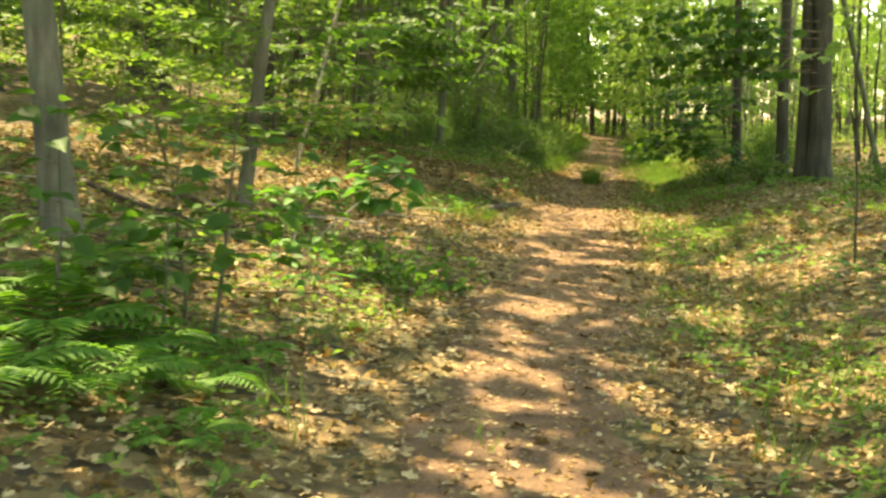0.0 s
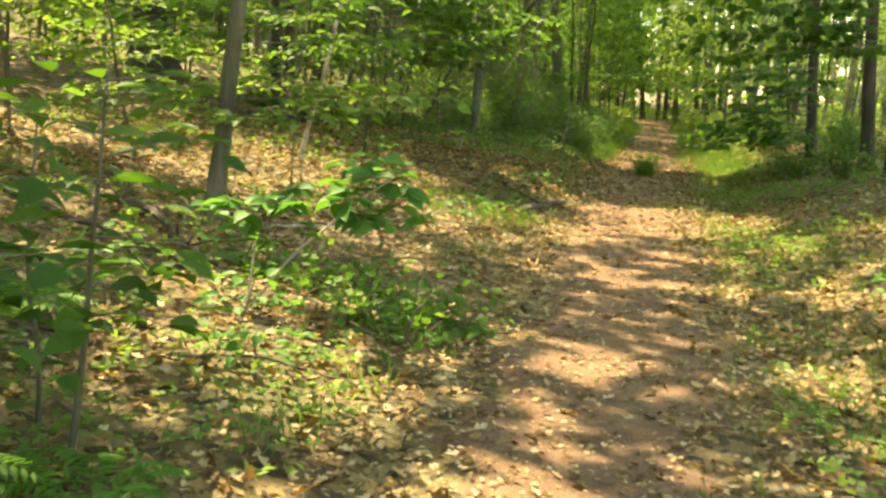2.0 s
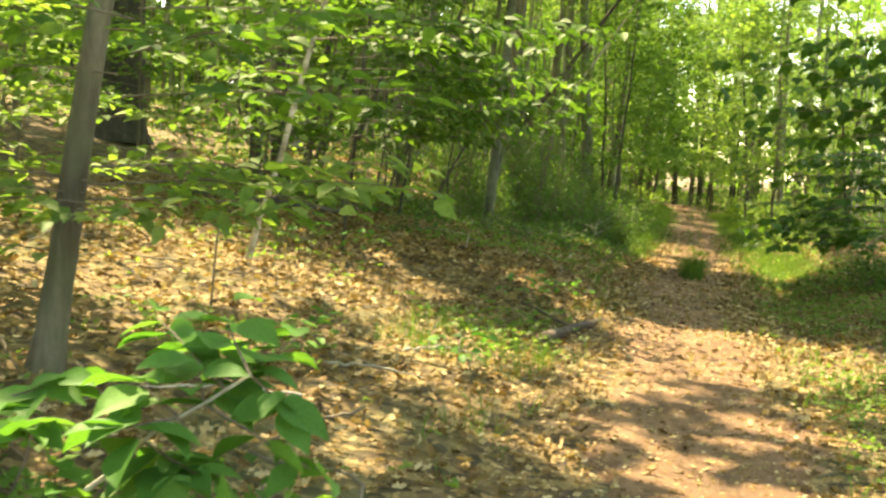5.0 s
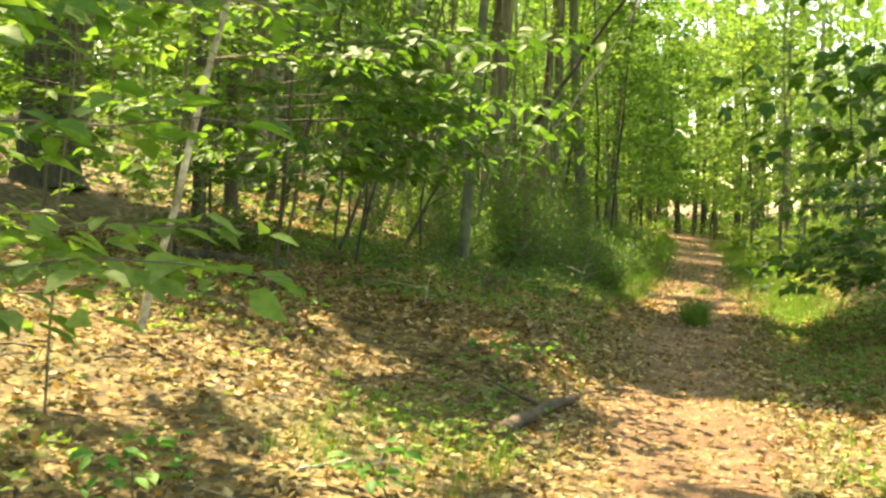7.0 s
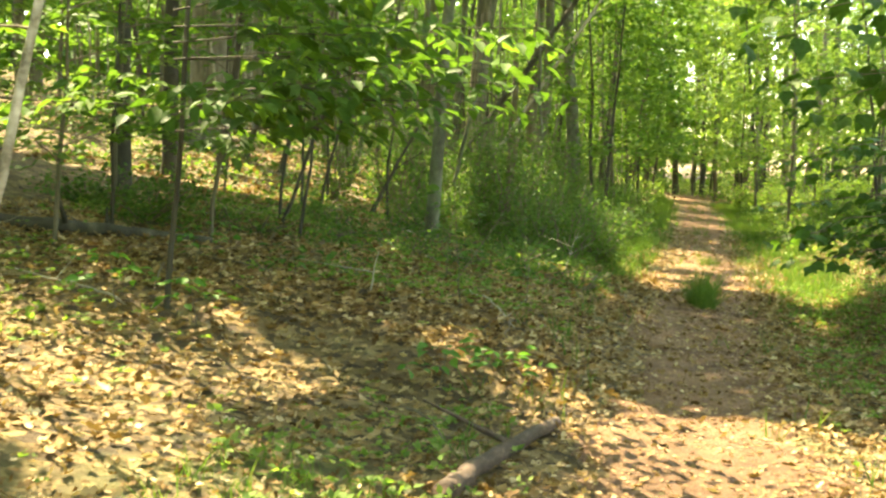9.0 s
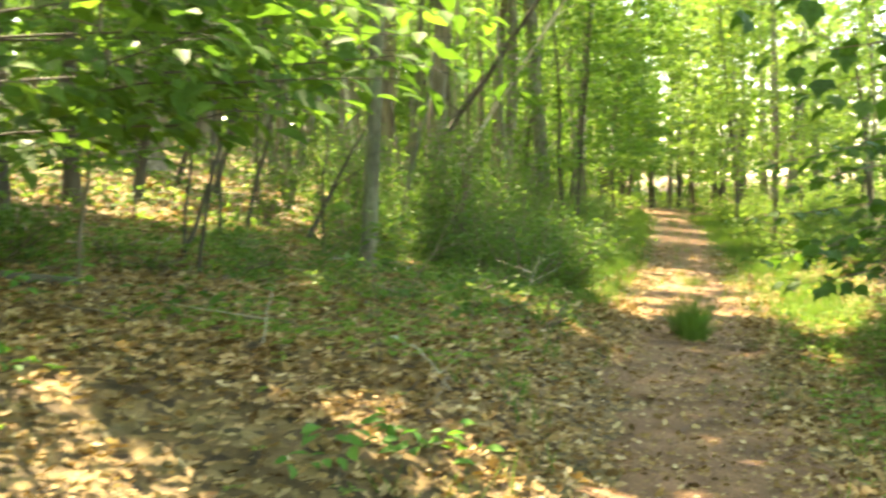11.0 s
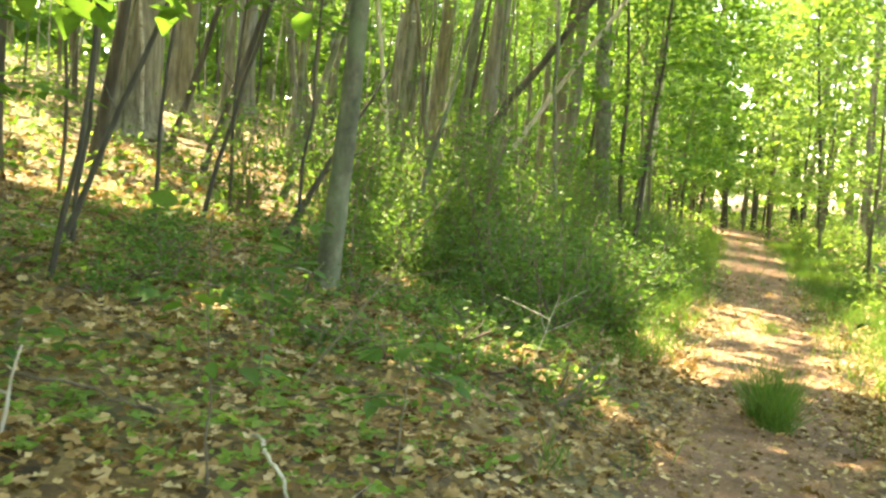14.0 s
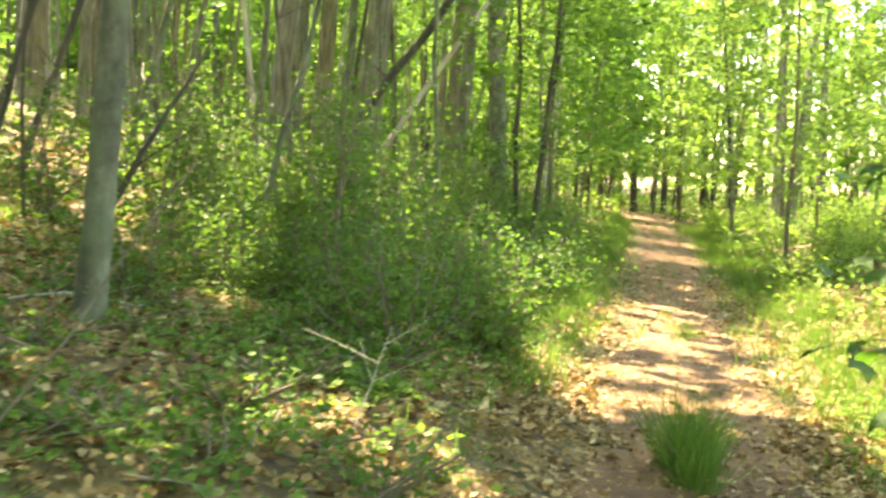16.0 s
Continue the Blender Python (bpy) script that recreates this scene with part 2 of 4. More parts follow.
# ---- leaf and stem shapes ----
DIAMOND = (np.array([(0, 0, 0), (0.32, 0.42, 0.06), (0, 1, -0.05), (-0.32, 0.42, 0.06)]), np.array([(0, 1, 2), (0, 2, 3)]))
OVATE = (np.array([(0, 0, 0), (0.13, 0.10, 0.035), (0.25, 0.30, 0.075), (0.27, 0.50, 0.08), (0.18, 0.74, 0.03), (0.07, 0.90, -0.05), (0, 1, -0.12), (-0.07, 0.90, -0.05),
                   (-0.18, 0.74, 0.03), (-0.27, 0.50, 0.08), (-0.25, 0.30, 0.075), (-0.13, 0.10, 0.035), (0, 0.36, -0.01), (0, 0.72, -0.03)]),
         np.array([(0, 1, 12), (1, 2, 12), (2, 3, 12), (3, 13, 12), (3, 4, 13), (4, 5, 13), (5, 6, 13), (6, 7, 13), (7, 8, 13), (8, 9, 13), (9, 12, 13), (9, 10, 12), (10, 11, 12), (11, 0, 12)]))
POINTED = (np.array([(0, 0, 0), (0.22, 0.24, 0.07), (0.23, 0.56, 0.06), (0, 1, -0.11), (-0.23, 0.56, 0.06), (-0.22, 0.24, 0.07), (0, 0.45, -0.01)]), np.array([(k, (k + 1) % 6, 6) for k in range(6)]))
CURLED = (np.array([(0, 0, 0.02), (0.25, 0.25, 0.15), (0.16, 0.45, 0.05), (0.28, 0.66, 0.17), (0, 1, 0.14), (-0.27, 0.72, 0.08), (-0.14, 0.48, 0.02), (-0.26, 0.28, 0.13)]),
          np.array([(0, 1, 2), (0, 2, 6), (0, 6, 7), (2, 3, 4), (2, 4, 6), (6, 4, 5)]))
MAPLE = (np.array([(0, 0, 0), (0.20, 0.02, 0.02), (0.34, 0.16, 0.0), (0.34, 0.32, 0.05), (0.44, 0.52, -0.04), (0.30, 0.60, 0.05), (0.18, 0.76, 0.03), (0, 1, -0.14),
                   (-0.18, 0.76, 0.03), (-0.30, 0.60, 0.05), (-0.44, 0.52, -0.04), (-0.34, 0.32, 0.05), (-0.34, 0.16, 0.0), (-0.20, 0.02, 0.02), (0, 0.42, 0)]),
         np.array([(k, (k + 1) % 14, 14) for k in range(14)]))
OAK = (np.array([(0, 0, 0), (0.22, 0.26, 0.10), (0.13, 0.42, 0.03), (0.33, 0.60, 0.14), (0.15, 0.78, 0.05), (0, 1, 0.12),
                 (-0.24, 0.80, 0.11), (-0.13, 0.58, 0.03), (-0.32, 0.44, 0.13), (-0.10, 0.2, 0.04), (0, 0.5, -0.02)]),
       np.array([(k, (k + 1) % 10, 10) for k in range(10)]))
BLADE = (np.array([(-0.018, 0, 0), (0.018, 0, 0), (0.014, 0.55, 0.06), (-0.014, 0.55, 0.06), (0, 1, 0.26)]), np.array([(0, 1, 2), (0, 2, 3), (3, 2, 4)]))


def unit(a):
    return a / np.maximum(np.linalg.norm(a, axis=-1, keepdims=True), 1e-9)


def leaves(P, D, N, S, shape):
    """Vertices and faces of many leaves: bases P, directions D, upper sides N, lengths S."""
    P, D, N = np.asarray(P, float), unit(np.asarray(D, float)), np.asarray(N, float)
    side = unit(np.cross(D, N))
    N = np.cross(side, D)
    t, f = shape
    S = np.broadcast_to(np.asarray(S, float), (len(P),))[:, None, None]
    v = P[:, None] + S * (side[:, None] * t[None, :, :1] + D[:, None] * t[None, :, 1:2] + N[:, None] * t[None, :, 2:3])
    F = f[None] + (np.arange(len(P)) * len(t))[:, None, None]
    return v.reshape(-1, 3), F.reshape(-1, f.shape[1])


def tube(points, radii, sides=8, rough=0.0):
    """A tapered stem along the points, closed at its tip."""
    p = np.asarray(points, float)
    r = np.broadcast_to(np.asarray(radii, float), (len(p),))
    d = unit(np.gradient(p, axis=0))
    ref = np.array([1.0, 0, 0]) if abs(d[0][0]) < 0.8 else np.array([0, 1.0, 0])
    a = unit(np.cross(d, ref))
    b = np.cross(d, a)
    ang = np.linspace(0, 2 * np.pi, sides, endpoint=False)
    rr = r[:, None] * (1 + rough * (rng.random((len(p), sides)) - 0.5))
    v = p[:, None] + rr[..., None] * (a[:, None] * np.cos(ang)[None, :, None] + b[:, None] * np.sin(ang)[None, :, None])
    v = np.concatenate([v.reshape(-1, 3), p[-1:] + d[-1:] * r[-1]])
    n = len(p)
    f = []
    for i in range(n - 1):
        for k in range(sides):
            q = (k + 1) % sides
            f += [(i * sides + k, i * sides + q, (i + 1) * sides + q), (i * sides + k, (i + 1) * sides + q, (i + 1) * sides + k)]
    for k in range(sides):
        f.append(((n - 1) * sides + k, (n - 1) * sides + (k + 1) % sides, n * sides))
    return v, np.array(f)


def join(pieces):
    vs, fs, k = [], [], 0
    for v, f in pieces:
        vs.append(v)
        fs.append(np.asarray(f) + k)
        k += len(v)
    return np.concatenate(vs), np.concatenate(fs)


def stem_line(base, top, bend=0.05, n=9):
    """A slightly crooked line from base to top."""
    base, top = np.asarray(base, float), np.asarray(top, float)
    t = np.linspace(0, 1, n)[:, None]
    size = np.linalg.norm(top - base)
    w = np.cumsum(rng.normal(0, 1, (n, 3)), 0) * np.array([1, 1, 0.2])
    w = w - w[0] - (w[-1] - w[0]) * t
    return base + (top - base) * t + w * bend * size / n


def spray_points(start, way, length, size, spread=0.55, gap=0.55, droop=0.12, hang=0.25):
    """A flat spray of leaves as beeches and maples carry them: a limb with side twigs. Returns limb lines and leaf places."""
    start, way = np.asarray(start, float), unit(np.asarray(way, float))
    n = 7
    t = np.linspace(0, 1, n)
    line = start + way * (t * length)[:, None] + np.array([0, 0, -1.0]) * (droop * length * t ** 2)[:, None] + rng.normal(0, 0.015 * length, (n, 3)) * t[:, None]
    side = unit(np.cross(way, [0, 0, 1.0]))
    lines, P, D = [line], [], []
    step = size * gap
    k = max(3, int(length * 0.8 / (step * 2.2)))
    for q in np.linspace(0.22, 1.0, k):
        at = np.array([np.interp(q, t, line[:, c]) for c in range(3)])
        for sg in (-1, 1):
            tw = length * spread * (1.05 - q) * rng.uniform(0.6, 1.1) + size * 0.5
            d = unit(way * rng.uniform(0.5, 0.9) + side * sg + np.array([0, 0, rng.normal(-0.05, 0.18)]))
            e = at + d * tw
            e[2] -= droop * tw * 0.8
            lines.append(np.array([at, (at + e) / 2 + [0, 0, 0.02 * tw], e]))
            m = max(1, int(tw / step))
            for j in range(m):
                w = (j + 1) / m
                s2 = 1 if j % 2 else -1
                P.append(at + (e - at) * w + rng.normal(0, 0.25 * size, 3) * [1, 1, 0.5])
                D.append(d + np.cross(d, [0, 0, 1]) * s2 * 0.9 + rng.normal(0, 0.25, 3) + [0, 0, -hang])
    return lines, np.array(P), np.array(D)


def up_normals(n, jitter=0.35):
    return unit(np.array([0, 0, 1.0]) + rng.normal(0, jitter, (n, 3)))


def single_leaf_mesh(name, mat, shape=OVATE):
    me = mesh_from(name, shape[0], shape[1])
    me.materials.append(mat)
    return me


LEAF_ONE = single_leaf_mesh("leaf", M_LEAF_ONE)
LEAF_ONE_DARK = single_leaf_mesh("leaf_dark", M_LEAF_ONE_DARK)


def leaf_objects(parent, P, D, S, me):
    """Leaves near enough to be told apart: each its own part, all on one mesh."""
    N = up_normals(len(P))
    root = Vector(parent.location)
    for p, d, n, s in zip(P, unit(np.asarray(D)), N, np.broadcast_to(S, (len(P),))):
        d, n = Vector(d), Vector(n)
        x = d.cross(n).normalized()
        n = x.cross(d)
        m = Matrix((x, d, n)).transposed().to_4x4()
        ob = new("leaf", me)
        ob.parent = parent
        ob.matrix_basis = Matrix.Translation(Vector(p) - root) @ m @ Matrix.Diagonal((s, s, s, 1))


# ---- crowns overhead, mostly unseen: leaves left out to put sun on chosen spots ----
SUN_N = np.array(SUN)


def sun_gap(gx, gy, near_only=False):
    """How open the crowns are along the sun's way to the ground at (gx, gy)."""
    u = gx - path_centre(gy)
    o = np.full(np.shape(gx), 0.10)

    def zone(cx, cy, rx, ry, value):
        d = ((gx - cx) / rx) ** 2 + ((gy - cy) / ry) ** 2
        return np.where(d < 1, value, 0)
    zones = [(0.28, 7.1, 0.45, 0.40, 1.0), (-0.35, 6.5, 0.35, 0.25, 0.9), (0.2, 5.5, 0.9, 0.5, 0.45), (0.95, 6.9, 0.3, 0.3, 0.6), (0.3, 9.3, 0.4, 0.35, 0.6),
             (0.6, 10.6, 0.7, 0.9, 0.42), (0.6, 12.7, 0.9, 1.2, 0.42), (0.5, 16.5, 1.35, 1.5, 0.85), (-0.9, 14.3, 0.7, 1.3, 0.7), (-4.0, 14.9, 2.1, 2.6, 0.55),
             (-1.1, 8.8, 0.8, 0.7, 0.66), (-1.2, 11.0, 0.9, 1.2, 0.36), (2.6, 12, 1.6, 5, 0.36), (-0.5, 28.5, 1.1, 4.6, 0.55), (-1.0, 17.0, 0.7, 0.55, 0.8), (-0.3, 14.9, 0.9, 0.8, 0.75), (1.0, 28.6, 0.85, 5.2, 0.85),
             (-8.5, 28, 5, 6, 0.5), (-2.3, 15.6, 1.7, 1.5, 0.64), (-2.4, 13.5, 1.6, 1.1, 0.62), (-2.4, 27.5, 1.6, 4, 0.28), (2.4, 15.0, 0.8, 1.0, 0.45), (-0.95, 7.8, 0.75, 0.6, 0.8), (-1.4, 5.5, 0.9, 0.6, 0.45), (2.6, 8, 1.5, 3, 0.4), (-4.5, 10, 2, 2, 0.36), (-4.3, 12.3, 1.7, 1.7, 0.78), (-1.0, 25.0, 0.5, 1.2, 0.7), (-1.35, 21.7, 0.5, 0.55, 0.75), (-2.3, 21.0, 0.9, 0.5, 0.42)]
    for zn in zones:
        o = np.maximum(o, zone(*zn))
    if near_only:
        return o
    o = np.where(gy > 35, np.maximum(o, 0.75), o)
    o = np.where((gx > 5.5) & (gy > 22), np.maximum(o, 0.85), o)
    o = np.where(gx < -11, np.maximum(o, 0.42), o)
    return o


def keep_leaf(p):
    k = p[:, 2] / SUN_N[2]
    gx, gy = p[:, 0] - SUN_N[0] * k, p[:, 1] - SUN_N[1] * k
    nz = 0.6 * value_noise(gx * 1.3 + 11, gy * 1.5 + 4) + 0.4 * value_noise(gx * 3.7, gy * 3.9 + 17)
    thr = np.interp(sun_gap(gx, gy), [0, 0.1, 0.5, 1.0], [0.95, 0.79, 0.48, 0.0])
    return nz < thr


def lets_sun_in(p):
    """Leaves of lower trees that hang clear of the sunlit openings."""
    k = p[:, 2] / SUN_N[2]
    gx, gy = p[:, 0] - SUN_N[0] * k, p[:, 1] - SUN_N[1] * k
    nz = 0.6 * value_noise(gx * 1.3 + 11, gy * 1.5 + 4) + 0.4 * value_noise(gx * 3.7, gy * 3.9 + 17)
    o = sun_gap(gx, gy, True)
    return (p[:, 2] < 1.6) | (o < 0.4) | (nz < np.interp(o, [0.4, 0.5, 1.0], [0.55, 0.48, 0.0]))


TREES = []  # base x, y of every tree that carries a crown, with its object


def tall_tree(name, x, y, radius, top, height, mat, label, group="", flare=1.5, category="tree", crown=True, bend=0.03, sides=12):
    """A trunk, from its root flare to the crown. top: how far the trunk's top stands from its base, across and along."""
    z = float(land(x, y)) - 0.06
    th = thing(name, (x, y, z), label, category, group)
    line = stem_line((x, y, z), (x + top[0], y + top[1], z + height), bend, 16)
    t = np.linspace(0, 1, 16)
    extra = np.linspace(0, 1, 5)[1:-1, None]
    line = np.concatenate([line[:1], line[0] + (line[1] - line[0]) * extra, line[1:]])
    tt = np.concatenate([[0], t[1] * extra[:, 0], t[1:]])
    r = radius * (1 - 0.75 * tt) * (1 + (flare - 1) * np.exp(-tt * height / 0.25))
    part("trunk", *tube(line, r, sides, 0.10), mat, th)
    if crown:
        TREES.append((x + top[0] * 0.8, y + top[1] * 0.8, th))
    return th, line


def low_limb(th, start, way, length, size, mat_leaf, radius=0.012, spread=0.55, gap=0.55, droop=0.12, bark=None, shape=DIAMOND, objects=None, hang=0.25):
    lines, P, D = spray_points(start, way, length, size, spread, gap, droop, hang)
    limb = part("limb", *tube(lines[0], np.linspace(radius, radius * 0.3, len(lines[0])), 5), bark or M_TWIG, th)
    if shape is not DIAMOND or objects:
        for q in lines[1::2] if size > 0.09 else ():
            part("twig", *tube(q, np.linspace(radius * 0.35, radius * 0.15, len(q)), 3), bark or M_TWIG, limb)
    S = size * rng.uniform(0.7, 1.2, len(P))
    if objects:
        leaf_objects(th, P, D, S, objects)
    else:
        tagged(part("foliage", *leaves(P, D, up_normals(len(P)), S, shape), mat_leaf, limb, smooth=False), kind="stuff")


def sapling(x, y, height, top, radius, limbs, length, size, mat, label, group="", z0=0.3, gap=0.6, bark=None, shape=DIAMOND, objects=None, name="sapling", bend=0.08,
            ways=None, droop=0.12):
    """A young tree or shrub: a thin stem with flat sprays of leaves round it."""
    z = float(land(x, y)) - 0.03
    th = thing(name, (x, y, z), label, "sapling" if name == "sapling" else name.replace("_", " "), group)
    line = stem_line((x, y, z), (x + top[0], y + top[1], z + height), bend, 10)
    part("stem", *tube(line, np.linspace(radius, radius * 0.3, 10), 6, 0.1), bark or M_BARK, th)
    t = np.linspace(0, 1, 10)
    a0 = rng.uniform(0, 6.28)
    for k in range(limbs):
        q = z0 + (1 - z0) * (k + 0.5) / limbs
        p = [np.interp(q, t, line[:, c]) for c in range(3)]
        ang = ways[k % len(ways)] + rng.normal(0, 0.25) if ways else a0 + k * 2.4 + rng.normal(0, 0.3)
        low_limb(th, p, (math.cos(ang), math.sin(ang), rng.uniform(0.05, 0.4)), length * rng.uniform(0.7, 1.15) * (1.15 - 0.5 * q), size, mat,
                 radius * 0.35, gap=gap, shape=shape, objects=objects, droop=droop)
    return th


# ---- trees that stand near the path ----
th, line = tall_tree("tree", -2.82, 7.95, 0.12, (-0.9, 0.3), 9, M_BARK, "grey-brown tree trunk with lichen patches among ferns")
th, line = tall_tree("tree", -2.82, 11.2, 0.068, (1.2, 0.2), 8, M_BARK, "slim smooth grey-brown tree with low leafy sprays")
for a, x, z, ln in ((0.05, -2.6, 1.34, 1.65), (-0.25, -2.62, 1.27, 1.35), (0.35, -2.6, 1.42, 1.5), (3.3, -2.62, 1.36, 1.15), (3.75, -2.63, 1.30, 1.0), (2.8, -2.62, 1.42, 1.2), (-1.1, -2.6, 1.22, 0.8), (-2.2, -2.6, 1.25, 0.9),
                    (3.5, -2.68, 1.02, 0.75), (0.15, -2.45, 1.75, 1.5), (3.2, -2.47, 1.85, 1.4), (-0.6, -2.4, 1.95, 1.4), (2.5, -2.4, 2.05, 1.4), (0.5, -2.38, 2.15, 1.5), (4.2, -2.4, 2.1, 1.3)):
    low_limb(th, (x, 11.2, z), (math.cos(a), math.sin(a), 0.10), ln, 0.135, M_LEAF_BRIGHT if z < 1.5 else M_LEAF, 0.006, spread=0.38, gap=0.5, shape=POINTED, droop=0.06)
th, line = tall_tree("birch", -3.72, 15.4, 0.028, (1.25, 0.5), 7, M_BIRCH, "thin pale-barked sapling leaning over dead leaves", flare=1.2, bend=0.10, sides=8)
for a, zz, ln in ((2.6, 1.6, 1.2), (0.4, 1.9, 1.2), (4.0, 2.2, 1.3), (-0.4, 2.4, 1.4), (1.6, 2.3, 1.2)):
    low_limb(th, (-3.7 + 0.24 * zz, 15.4 + 0.07 * zz, 0.6 + zz), (math.cos(a), math.sin(a), 0.15), ln, 0.10, M_LEAF, 0.010, shape=POINTED)
tall_tree("tree", 2.92, 20.9, 0.10, (-0.5, 0.0), 11, M_BARK_DARK, "slim dark tree trunk beside a thicker one", "dark trunks on the bank")
rt2, line = tall_tree("tree", 3.28, 19.0, 0.17, (-0.3, 0.4), 13, M_BARK_DARK, "dark rough-barked tree trunk on the low bank", "dark trunks on the bank")
tall_tree("tree", 3.06, 19.15, 0.11, (-0.1, 0.2), 12, M_BARK_DARK, "dark rough-barked tree trunk on the low bank", "dark trunks on the bank")
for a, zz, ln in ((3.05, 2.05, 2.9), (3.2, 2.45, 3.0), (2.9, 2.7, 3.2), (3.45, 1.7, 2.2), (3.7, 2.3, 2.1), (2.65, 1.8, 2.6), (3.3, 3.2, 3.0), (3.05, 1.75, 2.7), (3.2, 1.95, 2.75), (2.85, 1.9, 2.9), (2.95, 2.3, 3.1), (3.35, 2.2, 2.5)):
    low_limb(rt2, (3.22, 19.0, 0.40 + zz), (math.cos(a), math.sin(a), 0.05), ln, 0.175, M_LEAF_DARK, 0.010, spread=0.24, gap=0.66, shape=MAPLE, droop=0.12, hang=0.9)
bank_tree = thing("maple_sapling", (2.62, 10.6, float(land(2.62, 10.6)) - 0.03), "young maple with bright lobed leaves on the low bank", "sapling")
stem = stem_line((2.62, 10.6, float(land(2.62, 10.6)) - 0.03), (2.5, 10.5, 2.6), 0.04, 9)
part("stem", *tube(stem, np.linspace(0.012, 0.004, 9), 6), M_BARK_DARK, bank_tree)
for k, a, ln in ((5, 3.3, 0.55), (6, 2.8, 0.45), (8, 3.4, 0.5), (7, 4.4, 0.4), (7, 1.0, 0.45), (8, 0.2, 0.4)):
    low_limb(bank_tree, stem[k], (math.cos(a), math.sin(a), 0.05), ln, 0.15, M_LEAF_BRIGHT, 0.005, spread=0.3, gap=0.8, shape=MAPLE, droop=0.15, hang=0.4)
rT, line = tall_tree("tree", 2.3, 23.0, 0.09, (-0.25, 0.1), 10, M_BARK_DARK, "slim dark trunk with low sprays of broad leaves")
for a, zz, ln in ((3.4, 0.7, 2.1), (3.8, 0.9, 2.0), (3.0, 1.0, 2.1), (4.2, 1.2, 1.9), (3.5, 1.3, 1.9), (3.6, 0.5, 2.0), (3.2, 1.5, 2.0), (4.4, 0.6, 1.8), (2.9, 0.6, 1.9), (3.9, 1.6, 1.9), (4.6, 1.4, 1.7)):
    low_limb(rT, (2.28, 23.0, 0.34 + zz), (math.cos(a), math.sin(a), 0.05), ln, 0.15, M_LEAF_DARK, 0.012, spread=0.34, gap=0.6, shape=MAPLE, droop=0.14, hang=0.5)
tall_tree("tree", -9.1, 22.3, 0.40, (0.2, 0.2), 10, M_BARK_DARK, "massive dark tree trunk in deep shade")
tall_tree("tree", -6.6, 21.9, 0.085, (0.1, 0.2), 9, M_BARK_DARK, "slim dark straight trunk")
tall_tree("tree", -7.2, 24.1, 0.10, (0.2, 0.2), 10, M_BARK_DARK, "slim dark straight trunk")
tall_tree("tree", -9.95, 30.7, 0.38, (0.2, 0.3), 18, M_BARK_PINE, "thick ridged pine trunk, pale on its sunny side")
tall_tree("beech", -3.25, 22.5, 0.074, (0.7, 0.2), 10, M_BARK_SMOOTH, "smooth grey blotched trunk rising from low shrubs", flare=1.25)
tall_tree("tree", -7.5, 26.1, 0.07, (1.2, 0.3), 8, M_BARK_DARK, "slim dark leaning trunk")
for x, y, r in ((-5.9, 35.5, 0.17), (-4.9, 37.8, 0.13), (-6.7, 38.5, 0.19), (-8.9, 42, 0.2), (-10.6, 44, 0.3), (-13.5, 38, 0.3), (-16, 46, 0.3), (-12.5, 50, 0.3)):
    pine, line = tall_tree("pine", x, y, r, (rng.normal(0.6, 0.4), rng.normal(0, 0.4)), 18, M_BARK_PINE, "tall straight pine trunk with grey ridged bark", "tall pines")
    for k in (7, 8, 9, 10):
        a = rng.uniform(0, 6.28)
        e = line[k] + np.array([math.cos(a), math.sin(a), 0.1]) * rng.uniform(0.5, 1.3)
        part("branch", *tube(stem_line(line[k], e, 0.08, 5), np.linspace(0.025, 0.008, 5), 5), M_BARK_DARK, pine, "bare dead side branch")
# leaning dead stems
for x, y, tx, hh, r, m in ((-5.9, 32.6, 6.2, 9, 0.07, M_BARK_DARK), (-5.5, 33.0, 6.0, 9, 0.045, M_DEADPALE), (-4.9, 25.3, 0.8, 1.7, 0.035, M_BARK_DARK), (-4.5, 21.3, 0.9, 4.5, 0.021, M_BARK_DARK),
                           (-5.3, 24.5, 0.9, 5, 0.022, M_BARK_DARK), (-4.3, 27, 0.7, 5, 0.035, M_BARK_SMOOTH), (-6.2, 28, 0.6, 6, 0.05, M_BARK_SMOOTH), (-7.0, 30, 0.5, 6, 0.05, M_BARK_SMOOTH), (-6.0, 31, 0.3, 7, 0.05, M_BARK_SMOOTH), (-8.0, 33, 0.2, 7, 0.06, M_BARK_SMOOTH), (-6.8, 33.5, 0.4, 7, 0.05, M_DEADPALE), (-4.9, 30, 0.6, 6, 0.04, M_BARK), (-7.6, 28.6, 0.7, 6, 0.05, M_BARK_DARK), (-9.2, 35, -0.2, 8, 0.07, M_BARK_SMOOTH), (-8.6, 29.4, 1.4, 7, 0.05, M_BARK_DARK)):
    dead, line = tall_tree("dead_tree", x, y, r, (tx + (rng.normal(0, 0.7) if abs(tx) < 2 and hh > 2 else 0), rng.normal(0.2, 0.4)), hh, m, "thin bare leaning stem among the trees", "leaning bare stems", 1.1, "dead tree", False, 0.05, 6)
    for k in (6, 9, 12):
        e = line[k] + np.array([rng.normal(0, 0.4), rng.normal(0, 0.3), rng.uniform(0.1, 0.5)])
        part("branch", *tube(stem_line(line[k], e, 0.08, 5), np.linspace(r * 0.3, r * 0.1, 5), 4), m, dead)

